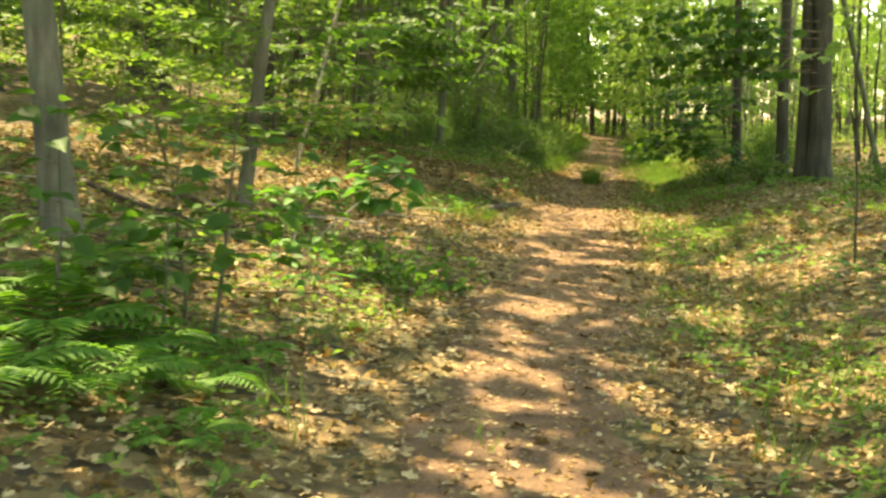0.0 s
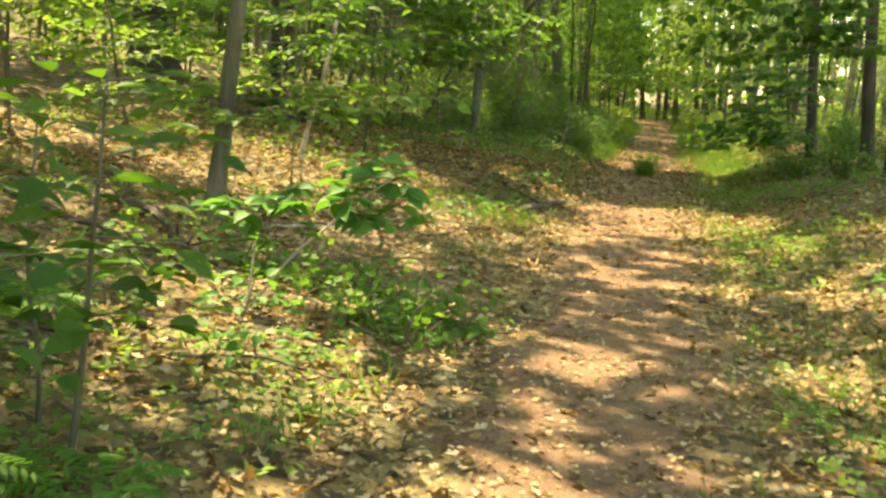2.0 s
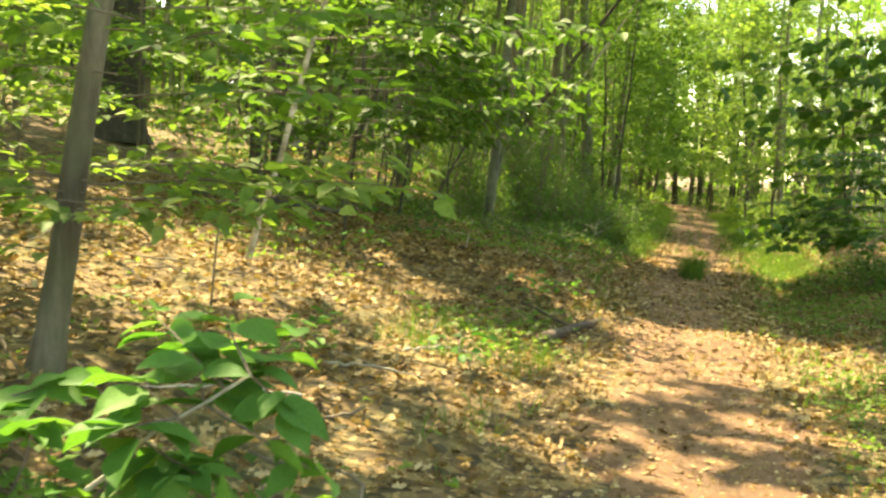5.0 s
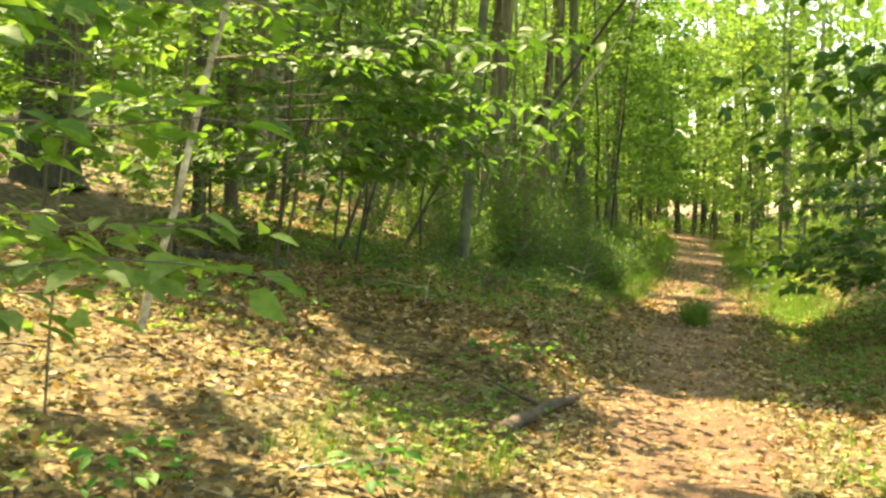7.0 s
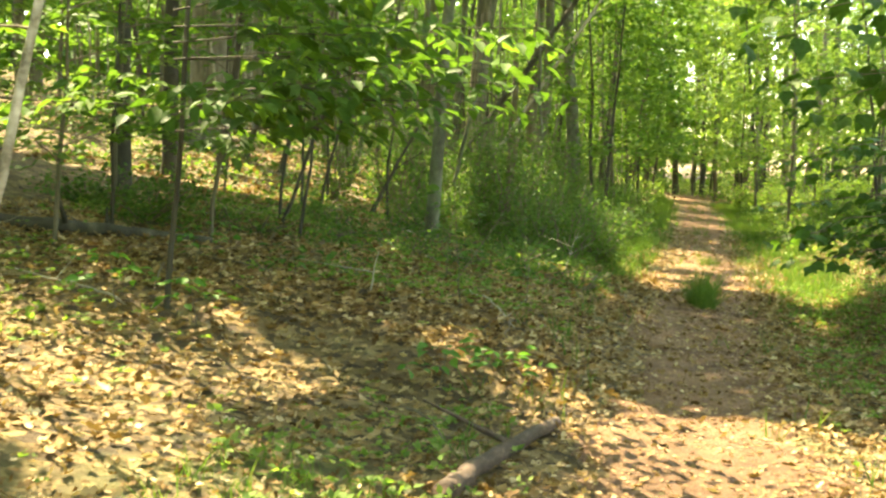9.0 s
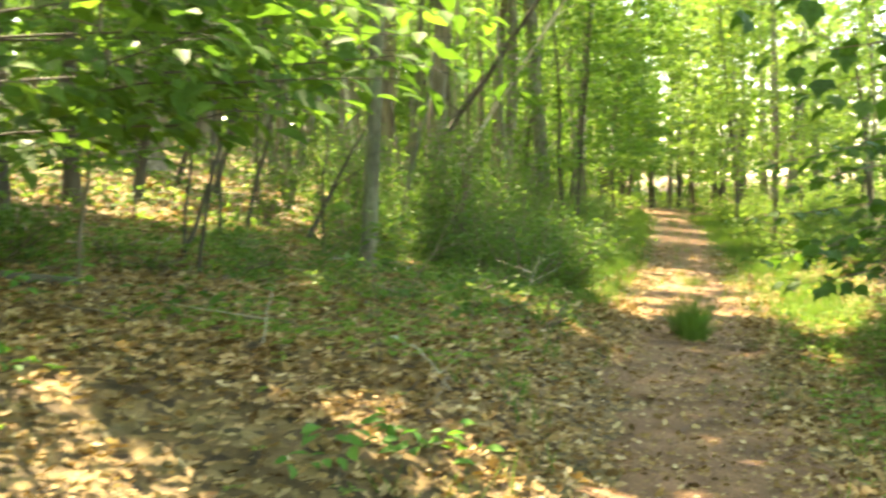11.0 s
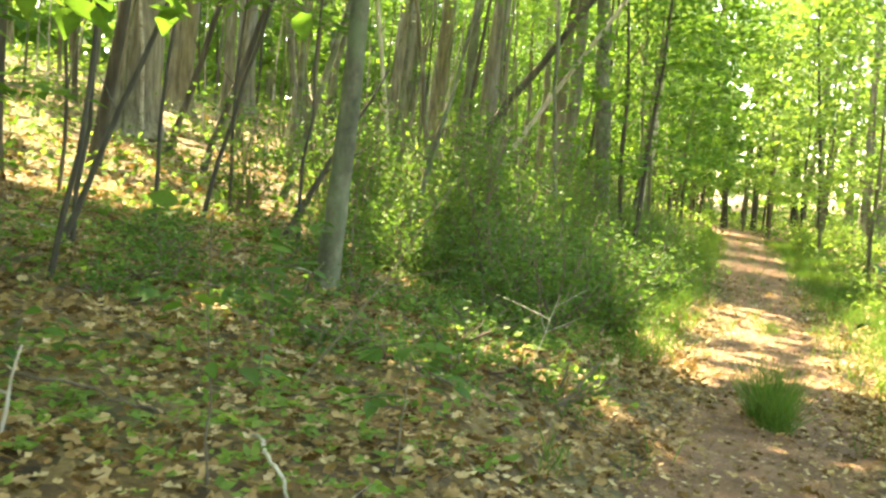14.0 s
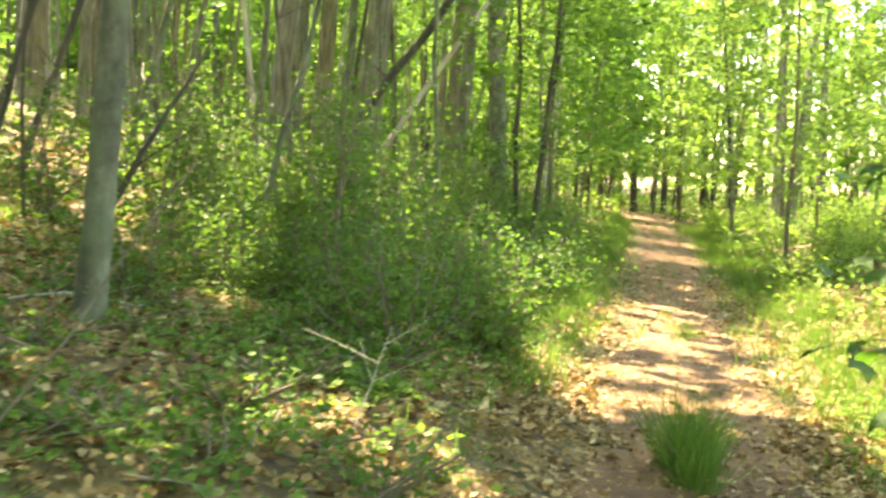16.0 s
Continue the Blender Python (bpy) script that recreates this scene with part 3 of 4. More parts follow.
# dark trunks where the path bends out of sight
for x, y, r in ((-3.1, 61.5, 0.14), (-2.05, 63, 0.12), (-1.4, 61, 0.09), (-4.2, 60, 0.1), (-0.5, 64, 0.13), (-5.2, 63, 0.14), (0.6, 62, 0.1), (-2.6, 66, 0.12)):
    tall_tree("tree", x, y, r, (rng.normal(0, 0.3), 0.2), 12, M_BARK_DARK, "dark straight trunk where the path bends away", "trunks at the bend", 1.3, sides=8)
# thin poles
for k in range(130):
    left = k < 80
    x, y = (rng.uniform(-15, -2.6), rng.uniform(29, 52)) if left else (rng.uniform(2.6, 12), rng.uniform(29, 56))
    if left:
        x += float(path_centre(y)) * 0.5
    tall_tree("young_tree", x, y, rng.uniform(0.016, 0.04), (rng.normal(0.3, 0.6), rng.normal(0, 0.3)), rng.uniform(5, 9), (M_BARK_SMOOTH, M_BIRCH, M_BARK_PINE)[k % 3], "thin pale straight young trunk in the wood", "thin young trunks", 1.15, "tree", False, 0.05, 5)

# wood on both sides, further off
spots = []
# Trees behind the start are out of view, added to close the canopy.
for k in range(900):
    x, y = rng.uniform(-34, 30), rng.uniform(-14, 82)
    u = x - float(path_centre(y))
    if -11 < u < 4.6 and y < 36 or abs(u) < 2.2 or (y < 20 and abs(u) < 7):
        continue
    if all((x - p) ** 2 + (y - q) ** 2 > 2.6 ** 2 for p, q in spots):
        spots.append((x, y))
for k, (x, y) in enumerate(spots[:190]):
    r = rng.choice([0.05, 0.07, 0.09, 0.12, 0.16])
    m = (M_BARK, M_BARK_PINE, M_BARK_PINE, M_BARK_SMOOTH)[int(rng.integers(4))]
    tall_tree("tree", x, y, r, (rng.normal(0, 0.8), rng.normal(0, 0.5)), rng.uniform(9, 15), m, "woodland tree trunk further off among leaves", "woodland trees", 1.3, sides=8)

# ---- the crowns ----
BX = np.array([q[0] for q in TREES])
BY = np.array([q[1] for q in TREES])


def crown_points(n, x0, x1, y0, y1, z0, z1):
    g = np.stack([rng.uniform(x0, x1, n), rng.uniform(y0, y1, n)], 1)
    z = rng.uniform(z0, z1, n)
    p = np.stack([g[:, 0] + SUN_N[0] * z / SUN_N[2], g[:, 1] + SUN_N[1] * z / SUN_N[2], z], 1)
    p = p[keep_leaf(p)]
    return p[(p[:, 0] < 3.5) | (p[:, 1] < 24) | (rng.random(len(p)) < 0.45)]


# The smaller sets are extra unseen leaves, added to deepen shade below them.
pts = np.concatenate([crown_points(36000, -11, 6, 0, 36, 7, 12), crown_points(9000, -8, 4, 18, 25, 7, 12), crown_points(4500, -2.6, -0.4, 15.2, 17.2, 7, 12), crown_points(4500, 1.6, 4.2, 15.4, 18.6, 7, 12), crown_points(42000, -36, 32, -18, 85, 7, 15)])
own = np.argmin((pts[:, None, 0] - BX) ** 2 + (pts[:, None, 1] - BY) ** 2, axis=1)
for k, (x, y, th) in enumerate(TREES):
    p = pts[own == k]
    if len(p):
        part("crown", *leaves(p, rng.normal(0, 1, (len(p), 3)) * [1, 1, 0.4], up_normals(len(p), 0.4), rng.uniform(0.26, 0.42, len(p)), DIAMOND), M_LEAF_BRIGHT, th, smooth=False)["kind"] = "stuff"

# ---- saplings and shrubs ----
sapling(-1.18, 6.55, 1.35, (0.12, 0.1), 0.014, 11, 0.55, 0.145, None, "young hazel-like sapling with dull green broad leaves", objects=LEAF_ONE_DARK, gap=0.65)
sapling(-1.42, 6.75, 1.1, (-0.1, 0.2), 0.012, 9, 0.5, 0.145, None, "young hazel-like sapling with dull green broad leaves", objects=LEAF_ONE_DARK, gap=0.65)
sapling(-1.75, 6.0, 1.15, (0.0, 0.1), 0.012, 9, 0.5, 0.145, None, "young hazel-like sapling with dull green broad leaves", objects=LEAF_ONE_DARK, gap=0.65)

sapling(-1.25, 6.1, 0.75, (0.0, 0.1), 0.010, 8, 0.40, 0.15, None, "young hazel-like sapling with dull green broad leaves", objects=LEAF_ONE_DARK, gap=0.7)


def clustered_sapling(base, stems, clusters, label):
    """A low arching sapling whose leaves stand in whorls at the ends of its twigs. clusters: stem, place along it, centre, leaves, leaf length."""
    x, y = base
    z = float(land(x, y)) - 0.03
    th = thing("sapling", (x, y, z), label, "sapling")
    lines = []
    for pts, r in stems:
        pts = np.array([(x, y, z)] + list(pts), float)
        q = np.linspace(0, len(pts) - 1, 12)
        line = np.stack([np.interp(q, np.arange(len(pts)), pts[:, c]) for c in range(3)], 1) + rng.normal(0, 0.004, (12, 3))
        part("stem", *tube(line, np.linspace(r, r * 0.4, 12), 6), M_DEADPALE, th, "thin pale stem")
        lines.append(line)
    for k, q, c, n, size in clusters:
        foot, c = lines[k][int(q * 11)], np.array(c, float)
        way = unit(c - foot)
        tips = [foot + (c - foot) * w for w in (0.55, 0.8, 1.0)]
        part("twig", *tube(stem_line(foot, c, 0.05, 5), np.linspace(0.004, 0.002, 5), 4), M_TWIG, th)
        a = np.linspace(0, 6.28, n, endpoint=False) + rng.normal(0, 0.25, n)
        P = np.array([tips[i % 3] for i in range(n)]) + rng.normal(0, 0.012, (n, 3))
        D = np.stack([np.cos(a), np.sin(a), rng.uniform(-0.45, 0.05, n)], 1) + way * 0.35
        leaf_objects(th, P, D, size * rng.uniform(0.75, 1.15, n), LEAF_ONE)


clustered_sapling((-1.55, 8.9), [([(-1.29, 8.85, 0.56), (-1.03, 8.85, 0.78), (-0.96, 8.85, 0.85), (-0.84, 8.85, 0.93), (-0.72, 8.87, 1.01)], 0.009),
                                 ([(-1.52, 8.95, 0.62), (-1.5, 8.92, 0.8), (-1.42, 8.9, 0.88)], 0.007)],
                  [(0, 0.75, (-1.0, 8.86, 0.97), 9, 0.165), (0, 0.9, (-0.86, 8.88, 1.03), 7, 0.15), (0, 0.6, (-0.88, 8.82, 0.80), 9, 0.16), (0, 0.55, (-0.76, 8.78, 0.77), 6, 0.13), (0, 1.0, (-0.66, 8.95, 0.92), 8, 0.15),
                   (0, 0.35, (-1.16, 8.8, 0.74), 5, 0.11), (0, 1.0, (-0.9, 9.1, 1.10), 8, 0.14), (1, 0.7, (-1.42, 8.88, 0.86), 9, 0.15), (1, 0.9, (-1.24, 8.84, 0.85), 8, 0.15), (1, 0.7, (-1.66, 8.88, 0.84), 9, 0.16),
                   (1, 0.5, (-1.78, 8.95, 0.78), 7, 0.14), (0, 0.95, (-1.12, 9.15, 1.08), 7, 0.13), (1, 0.4, (-1.36, 8.75, 0.66), 6, 0.12), (0, 0.8, (-0.94, 8.7, 0.90), 8, 0.15), (0, 0.7, (-0.8, 9.05, 0.98), 7, 0.15), (0, 0.85, (-0.58, 8.9, 0.80), 6, 0.13), (1, 0.95, (-1.3, 9.05, 0.92), 8, 0.14),
                   (1, 0.8, (-1.54, 8.8, 0.74), 8, 0.15), (0, 0.95, (-1.0, 9.2, 1.02), 7, 0.13), (0, 0.9, (-0.75, 9.2, 1.05), 7, 0.13)],
                  "low arching sapling with whorls of bright sunlit leaves")
sapling(-3.0, 13.3, 2.3, (0.2, 0.0), 0.008, 13, 1.0, 0.12, M_LEAF_BRIGHT, "leafy sapling beside the clearing", shape=POINTED)
th, line = tall_tree("tree", -3.5, 17.15, 0.02, (0.5, 0.2), 6, M_BARK_DARK, "thin young tree spreading flat sprays of leaves", flare=1.1, sides=6)
# Most sprays take a darker leaf colour that stands for the shade there.
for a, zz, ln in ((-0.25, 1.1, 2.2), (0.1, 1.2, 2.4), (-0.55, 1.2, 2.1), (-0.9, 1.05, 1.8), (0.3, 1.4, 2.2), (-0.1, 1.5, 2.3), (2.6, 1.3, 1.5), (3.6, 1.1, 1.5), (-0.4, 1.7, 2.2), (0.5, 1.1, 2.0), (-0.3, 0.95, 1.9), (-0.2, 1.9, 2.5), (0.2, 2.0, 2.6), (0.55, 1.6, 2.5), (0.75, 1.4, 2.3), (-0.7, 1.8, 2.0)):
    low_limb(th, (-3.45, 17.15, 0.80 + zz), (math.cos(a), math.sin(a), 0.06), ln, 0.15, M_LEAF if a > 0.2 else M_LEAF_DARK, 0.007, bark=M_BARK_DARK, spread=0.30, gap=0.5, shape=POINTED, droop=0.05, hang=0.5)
for x, y, hh in ((-4.6, 9.6, 2.6), (-5.4, 12.5, 3), (-4.3, 12.8, 2.2), (-6.2, 15.5, 3), (-5.0, 18.2, 2.8), (-6.6, 18.5, 3.4), (-7.6, 20.5, 3.6), (-5.8, 20.3, 3.2),
                 (-4.4, 19.6, 3.3), (-6.9, 16.7, 3), (-8.5, 18, 3.6)):
    sapling(x, y, hh, (rng.normal(0.2, 0.2), rng.normal(0, 0.2)), 0.02, 18, 1.15, 0.10, M_LEAF if rng.random() < 0.6 else M_LEAF_BRIGHT, "slender understorey sapling with flat leafy sprays", "understorey saplings", gap=0.45, z0=0.2)
for x, y, hh in ((-4.0, 20.6, 3.4), (-4.7, 21.8, 3.6), (-5.1, 23.4, 3.8), (-4.4, 24.6, 3.6), (-5.6, 25.6, 4), (-6.4, 24.0, 4), (-5.0, 19.0, 3.4)):
    sapling(x, y, hh, (rng.normal(0.2, 0.3), rng.normal(0, 0.2)), 0.018, 14, 1.1, 0.115, M_LEAF, "slender dark-stemmed sapling with flat leafy sprays", "saplings over the bank", gap=0.5, z0=0.48, bark=M_BARK_DARK, shape=POINTED)
# understorey trees further off, both sides of the path
def leafy_tree(x, y, height, r, clusters, per, size, mat, low=0.12, label="understorey tree with tiers of green leaves", group="understorey trees"):
    """A young tree with its leaves in flat tiers of many small clumps."""
    z = float(land(x, y)) - 0.05
    th = thing("understorey_tree", (x, y, z), label, "tree", group)
    line = stem_line((x, y, z), (x + rng.normal(0, 0.5), y + rng.normal(0, 0.3), z + height), 0.06, 9)
    part("trunk", *tube(line, np.linspace(0.012 + 0.005 * height, 0.008, 9), 6, 0.1), M_BARK if rng.random() < 0.5 else M_BARK_DARK, th)
    t = np.linspace(0, 1, 9)
    q = low + (1 - low) * rng.random(clusters) ** 0.85
    a = rng.uniform(0, 6.28, clusters)
    out = r * (1.1 - 0.6 * q) * np.sqrt(rng.random(clusters))
    c = np.stack([np.interp(q, t, line[:, k]) for k in range(3)], 1) + np.stack([np.cos(a) * out, np.sin(a) * out, 0.18 * out], 1)
    for k in range(0, clusters, 12):
        foot = np.array([np.interp(max(q[k] - 0.06, 0.05), t, line[:, m]) for m in range(3)])
        part("limb", *tube(stem_line(foot, c[k], 0.08, 5), np.linspace(0.004 + 0.0016 * height, 0.003, 5), 4), M_TWIG, th)
    n = clusters * per
    w = rng.uniform(0.22, 0.5, clusters)
    p = np.repeat(c, per, 0) + rng.normal(0, 1, (n, 3)) * np.repeat(w, per)[:, None] * [1, 1, 0.28]
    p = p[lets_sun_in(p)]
    n = len(p)
    tagged(part("foliage", *leaves(p, rng.normal(0, 1, (n, 3)) * [1, 1, 0.4], up_normals(n, 0.4), size * rng.uniform(0.65, 1.25, n), DIAMOND), mat, th, smooth=False), kind="stuff")


done = 0
while done < 138:
    y = rng.uniform(23, 72)
    u = rng.uniform(-24, 17)
    x = u + float(path_centre(y))
    if -2.0 < u < 2.1 or (u < 0 and y < 27 + 0.9 * max(0, 6 + u)) or (0 < u < 4.2 and y < 27) or (-9 < u < -2.8 and y < 38) or abs(u) > 6 + 0.35 * (y - 15):
        continue
    size = 0.075 if y < 33 else 0.10 if y < 48 else 0.145
    dense = 0.62 if u > 2.5 else 1.2 if u > -3 else 0.85
    low = 0.12 if u > -3 or y > 50 else 0.55
    leafy_tree(x, y, rng.uniform(4.5, 9), rng.uniform(1.4, 2.1), int(50 * dense), 60, size, M_LEAF_BRIGHT if rng.random() < (0.75 if u > 0 else 0.4) else M_LEAF, low)
    done += 1
for u, y, hh in ((-1.9, 33, 6), (-2.1, 38, 7), (-1.9, 43, 7), (-1.8, 48, 8), (-1.6, 55, 8), (1.7, 46, 7), (1.7, 52, 8), (1.9, 37, 6.5), (-0.4, 66, 9), (1.2, 64, 8), (-1.7, 62, 8), (2.2, 58, 8),
                 (0.6, 70, 9), (-1.4, 72, 9), (2.4, 66, 9), (0.3, 60, 9), (-0.6, 76, 10), (3.4, 72, 10), (-3.5, 70, 10), (1.6, 76, 10), (-5, 75, 10), (5, 76, 10), (-7, 70, 9), (-4.4, 68, 5), (-1.6, 69, 4), (1.0, 69, 5), (-8.5, 78, 10), (-0.8, 80, 10), (3.0, 82, 10), (-3, 84, 11), (-6, 86, 11), (-2.5, 66, 9), (1.0, 56, 8)):
    leafy_tree(u + float(path_centre(y)), y, hh, 1.6, 66, 46, 0.13 if y < 40 else 0.17, M_LEAF_BRIGHT if u > 0 else M_LEAF, 0.1)
for x, y in ((-30, 14), (-33, 24), (-31, 34), (-36, 42), (-32, 52), (-27, 60), (-38, 30), (-40, 55), (-22, 66), (-30, 70), (-16, 62), (-13, 72), (-41, 18), (-36, 8), (24, 60), (18, 70), (27, 45), (13, 62), (-21, 24), (-24, 31), (-20, 38), (-26, 41), (-22, 50), (-18, 55), (-25, 17), (-28, 50), (-17, 47), (-24, 58)):
    leafy_tree(x, y, 13, 4.5, 60, 36, 0.42, M_LEAF, 0.05, "tall leafy tree far off in the wood", "far trees")
for u, y, hh in ((-2.6, 40, 10), (2.5, 43, 10), (-2.2, 50, 11), (2.0, 49, 11), (-1.4, 58, 11), (2.6, 55, 11)):
    leafy_tree(u + float(path_centre(y)), y, hh, 3.4, 90, 46, 0.16, M_LEAF_BRIGHT, 0.5, "tall understorey tree arching over the path")
for x, y, hh in ((-6.8, 14.6, 5), (-8.4, 16.2, 5.5), (-7.9, 11.9, 5), (-6.0, 10.6, 4.5), (-9.4, 20.2, 6), (-10, 13, 6), (-8.2, 13.5, 6), (-7.3, 10.5, 6), (-9.5, 17, 7), (-11, 20.5, 7), (-10.8, 15, 7), (-12.5, 24, 7), (-6.4, 8, 5), (-13.5, 18, 7), (5.2, 22.5, 6), (5.6, 19, 6), (6.3, 25, 6), (5.8, 15, 6), (4.9, 26, 6), (7.4, 21, 7),
                 (-17, 18, 8), (-16, 23, 8), (-19, 27, 8), (-20, 34, 9), (-18, 40, 9), (-23, 30, 9), (-24, 38, 9), (-21, 46, 9), (-27, 45, 10), (-14, 12.5, 8), (-18, 12, 8), (-22, 20, 9), (8.5, 27, 7), (9, 32, 8), (7.5, 16, 7), (-26, 25, 9), (-12, 10, 7), (-9.5, 11, 6),
                 (-15, 28, 7), (-14, 32, 7)):
    leafy_tree(x, y, hh, 1.7, 56 if x < 0 else 24, 46, 0.10, M_LEAF if x < 0 else M_LEAF_BRIGHT, 0.1 if x < 0 else 0.42)


# seedlings with a few broad leaves
for x, y, hh in ((-1.55, 19.1, 0.5), (-1.9, 18.5, 0.85), (-1.3, 17.3, 0.28), (-1.65, 17.0, 0.34), (-2.3, 19.6, 0.75), (-3.7, 16.9, 0.38), (-3.2, 17.0, 0.36), (-3.2, 18.6, 0.32), (-3.9, 18.3, 0.32), (-2.9, 18.9, 0.3),
                 (-1.2, 13.3, 0.3), (-2.0, 12.4, 0.35), (-0.95, 7.6, 0.3), (-1.3, 8.2, 0.3), (-1.9, 8.1, 0.4), (2.4, 9.5, 0.35), (2.0, 11.2, 0.3), (2.7, 13.0, 0.4)):
    sapling(x, y, hh, (rng.normal(0, 0.06), rng.normal(0, 0.06)), 0.005, 5, 0.22, 0.085, None, "small woody seedling with a few broad green leaves", "seedlings", objects=LEAF_ONE_DARK if y > 18.3 else LEAF_ONE, gap=0.9, name="seedling", z0=0.45)


def stalk(x, y, top, hh, r, mat, label, forks=3):
    z = float(land(x, y)) - 0.02
    th = thing("dead_stalk", (x, y, z), label, "dead plant", "dry stalks")
    line = stem_line((x, y, z), (x + top[0], y + top[1], z + hh), 0.1, 7)
    part("stem", *tube(line, np.linspace(r, r * 0.4, 7), 5), mat, th)
    for k in range(forks):
        i = 3 + k % 3
        e = line[i] + np.array([rng.normal(0, 0.14), rng.normal(0, 0.14), rng.uniform(0.04, 0.16)])
        part("twig", *tube(stem_line(line[i], e, 0.1, 4), np.linspace(r * 0.6, r * 0.25, 4), 4), mat, th)


stalk(-1.68, 21.75, (0.10, 0.18), 0.42, 0.004, M_DEADPALE, "pale dried forked stalk beside the path", 4)
stalk(-2.55, 18.4, (0.06, 0.0), 0.30, 0.008, M_DEADPALE, "short pale dead stick standing in the leaves", 1)
stalk(-2.35, 20.1, (0.5, 0.55), 0.95, 0.006, M_TWIG, "thin leaning dead stem", 2)
stalk(-1.9, 9.6, (0.1, 0.1), 0.35, 0.006, M_TWIG, "dry brown stalk among low leaves", 2)


def shrub(x, y, hh, w, n, size, mat, label, group):
    """A dense low shrub: several stems from one base, with many small leaves."""
    z = float(land(x, y)) - 0.03
    th = thing("shrub", (x, y, z), label, "shrub", group)
    ends = []
    for k in range(9):
        a, q = rng.uniform(0, 6.28), rng.uniform(0.25, 1)
        e = np.array([x + math.cos(a) * w * q, y + math.sin(a) * w * q, z + hh * rng.uniform(0.6, 1.0) * (1.15 - 0.5 * q)])
        line = stem_line((x + rng.normal(0, 0.05), y + rng.normal(0, 0.05), z), e, 0.12, 6)
        part("stem", *tube(line, np.linspace(0.011, 0.004, 6), 4), M_TWIG, th)
        ends.append(line)
    ends = np.array(ends)
    k = rng.integers(0, 9, n)
    t = rng.uniform(0.6, 5, n)
    i = np.minimum(t.astype(int), 4)
    p = ends[k, i] + (ends[k, i + 1] - ends[k, i]) * (t - i)[:, None] + rng.normal(0, 1, (n, 3)) * np.array([0.26, 0.26, 0.17]) * w
    p[:, 2] = np.maximum(p[:, 2], land(p[:, 0], p[:, 1]) + 0.05)
    part("foliage", *leaves(p, rng.normal(0, 1, (n, 3)) * [1, 1, 0.5], up_normals(n, 0.9), size * rng.uniform(0.6, 1.3, n), DIAMOND), mat, th, smooth=False)["kind"] = "stuff"


for k in range(104):
    y = rng.uniform(23.5, 42)
    u = -1.25 - rng.random() ** 1.2 * (2.2 if y < 26.5 else 3.6) - (0.3 if y < 24.5 else 0)
    big = 0.5 + 0.5 * float(value_noise(u * 0.9 + 40, y * 0.6))
    shrub(u + float(path_centre(y)), y, rng.uniform(0.5, 1.3) * big + (0.4 if u < -2.4 and y > 27 else 0), rng.uniform(0.35, 0.75), 900, 0.048, M_NEEDLE, "fine-leaved shrub at the edge of the path", "shrubs along the path")
for k in range(16):
    y = rng.uniform(25.5, 34)
    shrub(float(path_centre(y)) - rng.uniform(2.2, 5.2), y, rng.uniform(1.4, 2.3), rng.uniform(0.6, 0.9), 1100, 0.055, M_NEEDLE, "tall feathery young growth behind the shrubs", "tall shrubs")
for x, y in ((-1.05, 9.2), (-1.45, 9.35), (-0.7, 8.9), (-1.2, 9.8), (-0.8, 9.6), (-1.7, 9.7), (-0.55, 9.4)):
    shrub(x, y, rng.uniform(0.14, 0.32), 0.42, 130, 0.07, M_LEAF, "low leafy ground plants under the sapling", "ground plants")
for k in range(28):
    shrub(rng.uniform(-5.0, -1.35), rng.uniform(20.6, 23.6), rng.uniform(0.12, 0.32), 0.4, 200, 0.045, M_NEEDLE, "low sparse shrub among dead leaves", "low shrubs")
for k in range(16):
    y = rng.uniform(26, 48)
    u = 1.5 + rng.random() * 2.5
    shrub(u + float(path_centre(y)), y, rng.uniform(0.5, 1.0), rng.uniform(0.5, 0.8), 1000, 0.07, M_LEAF_BRIGHT, "sunlit low shrub beside the path", "sunlit shrubs")
for x, y in ((-5.2, 19.9), (-6.3, 20.8), (3.9, 17.2), (4.4, 15.4), (2.6, 20.3), (2.0, 21.5), (3.0, 24), (4.6, 19.8), (5.0, 18), (3.2, 26)):
    shrub(x, y, rng.uniform(0.4, 0.75), 0.6, 900, 0.06, M_NEEDLE, "low green shrub on the forest floor", "low shrubs")


def fern(x, y, n, ln, label="arching green fern at the edge of the path"):
    z = float(land(x, y))
    th = thing("fern", (x, y, z), label, "fern", "ferns")
    a0 = rng.uniform(0, 6.28)
    for k in range(n):
        a = a0 + 6.28 * k / n + rng.normal(0, 0.2)
        L = ln * rng.uniform(0.75, 1.15)
        t = np.linspace(0, 1, 16)
        out = np.array([math.cos(a), math.sin(a), 0])
        line = np.array([x, y, z]) + out * (t * L * 0.85)[:, None] + np.array([0, 0, 1.0]) * (L * (0.9 * t - 0.75 * t ** 2))[:, None]
        d = unit(np.gradient(line, axis=0))
        side = np.array([-math.sin(a), math.cos(a), 0])
        P, D, S = [], [], []
        for i in range(3, 16):
            w = L * 0.26 * math.sin(math.pi * (0.15 + 0.85 * (t[i]))) + 0.015
            for sg in (-1, 1):
                P.append(line[i])
                D.append(side * sg + d[i] * 0.45 + [0, 0, -0.1])
                S.append(w)
        shape = (DIAMOND[0] * [0.42, 1, 1], DIAMOND[1])
        part("frond", *join([tube(line, np.linspace(0.004, 0.0015, 16), 3), leaves(P, D, np.tile([0, 0, 1.0], (len(P), 1)) + rng.normal(0, 0.1, (len(P), 3)), np.array(S), shape)]), M_FERN, th, smooth=False)


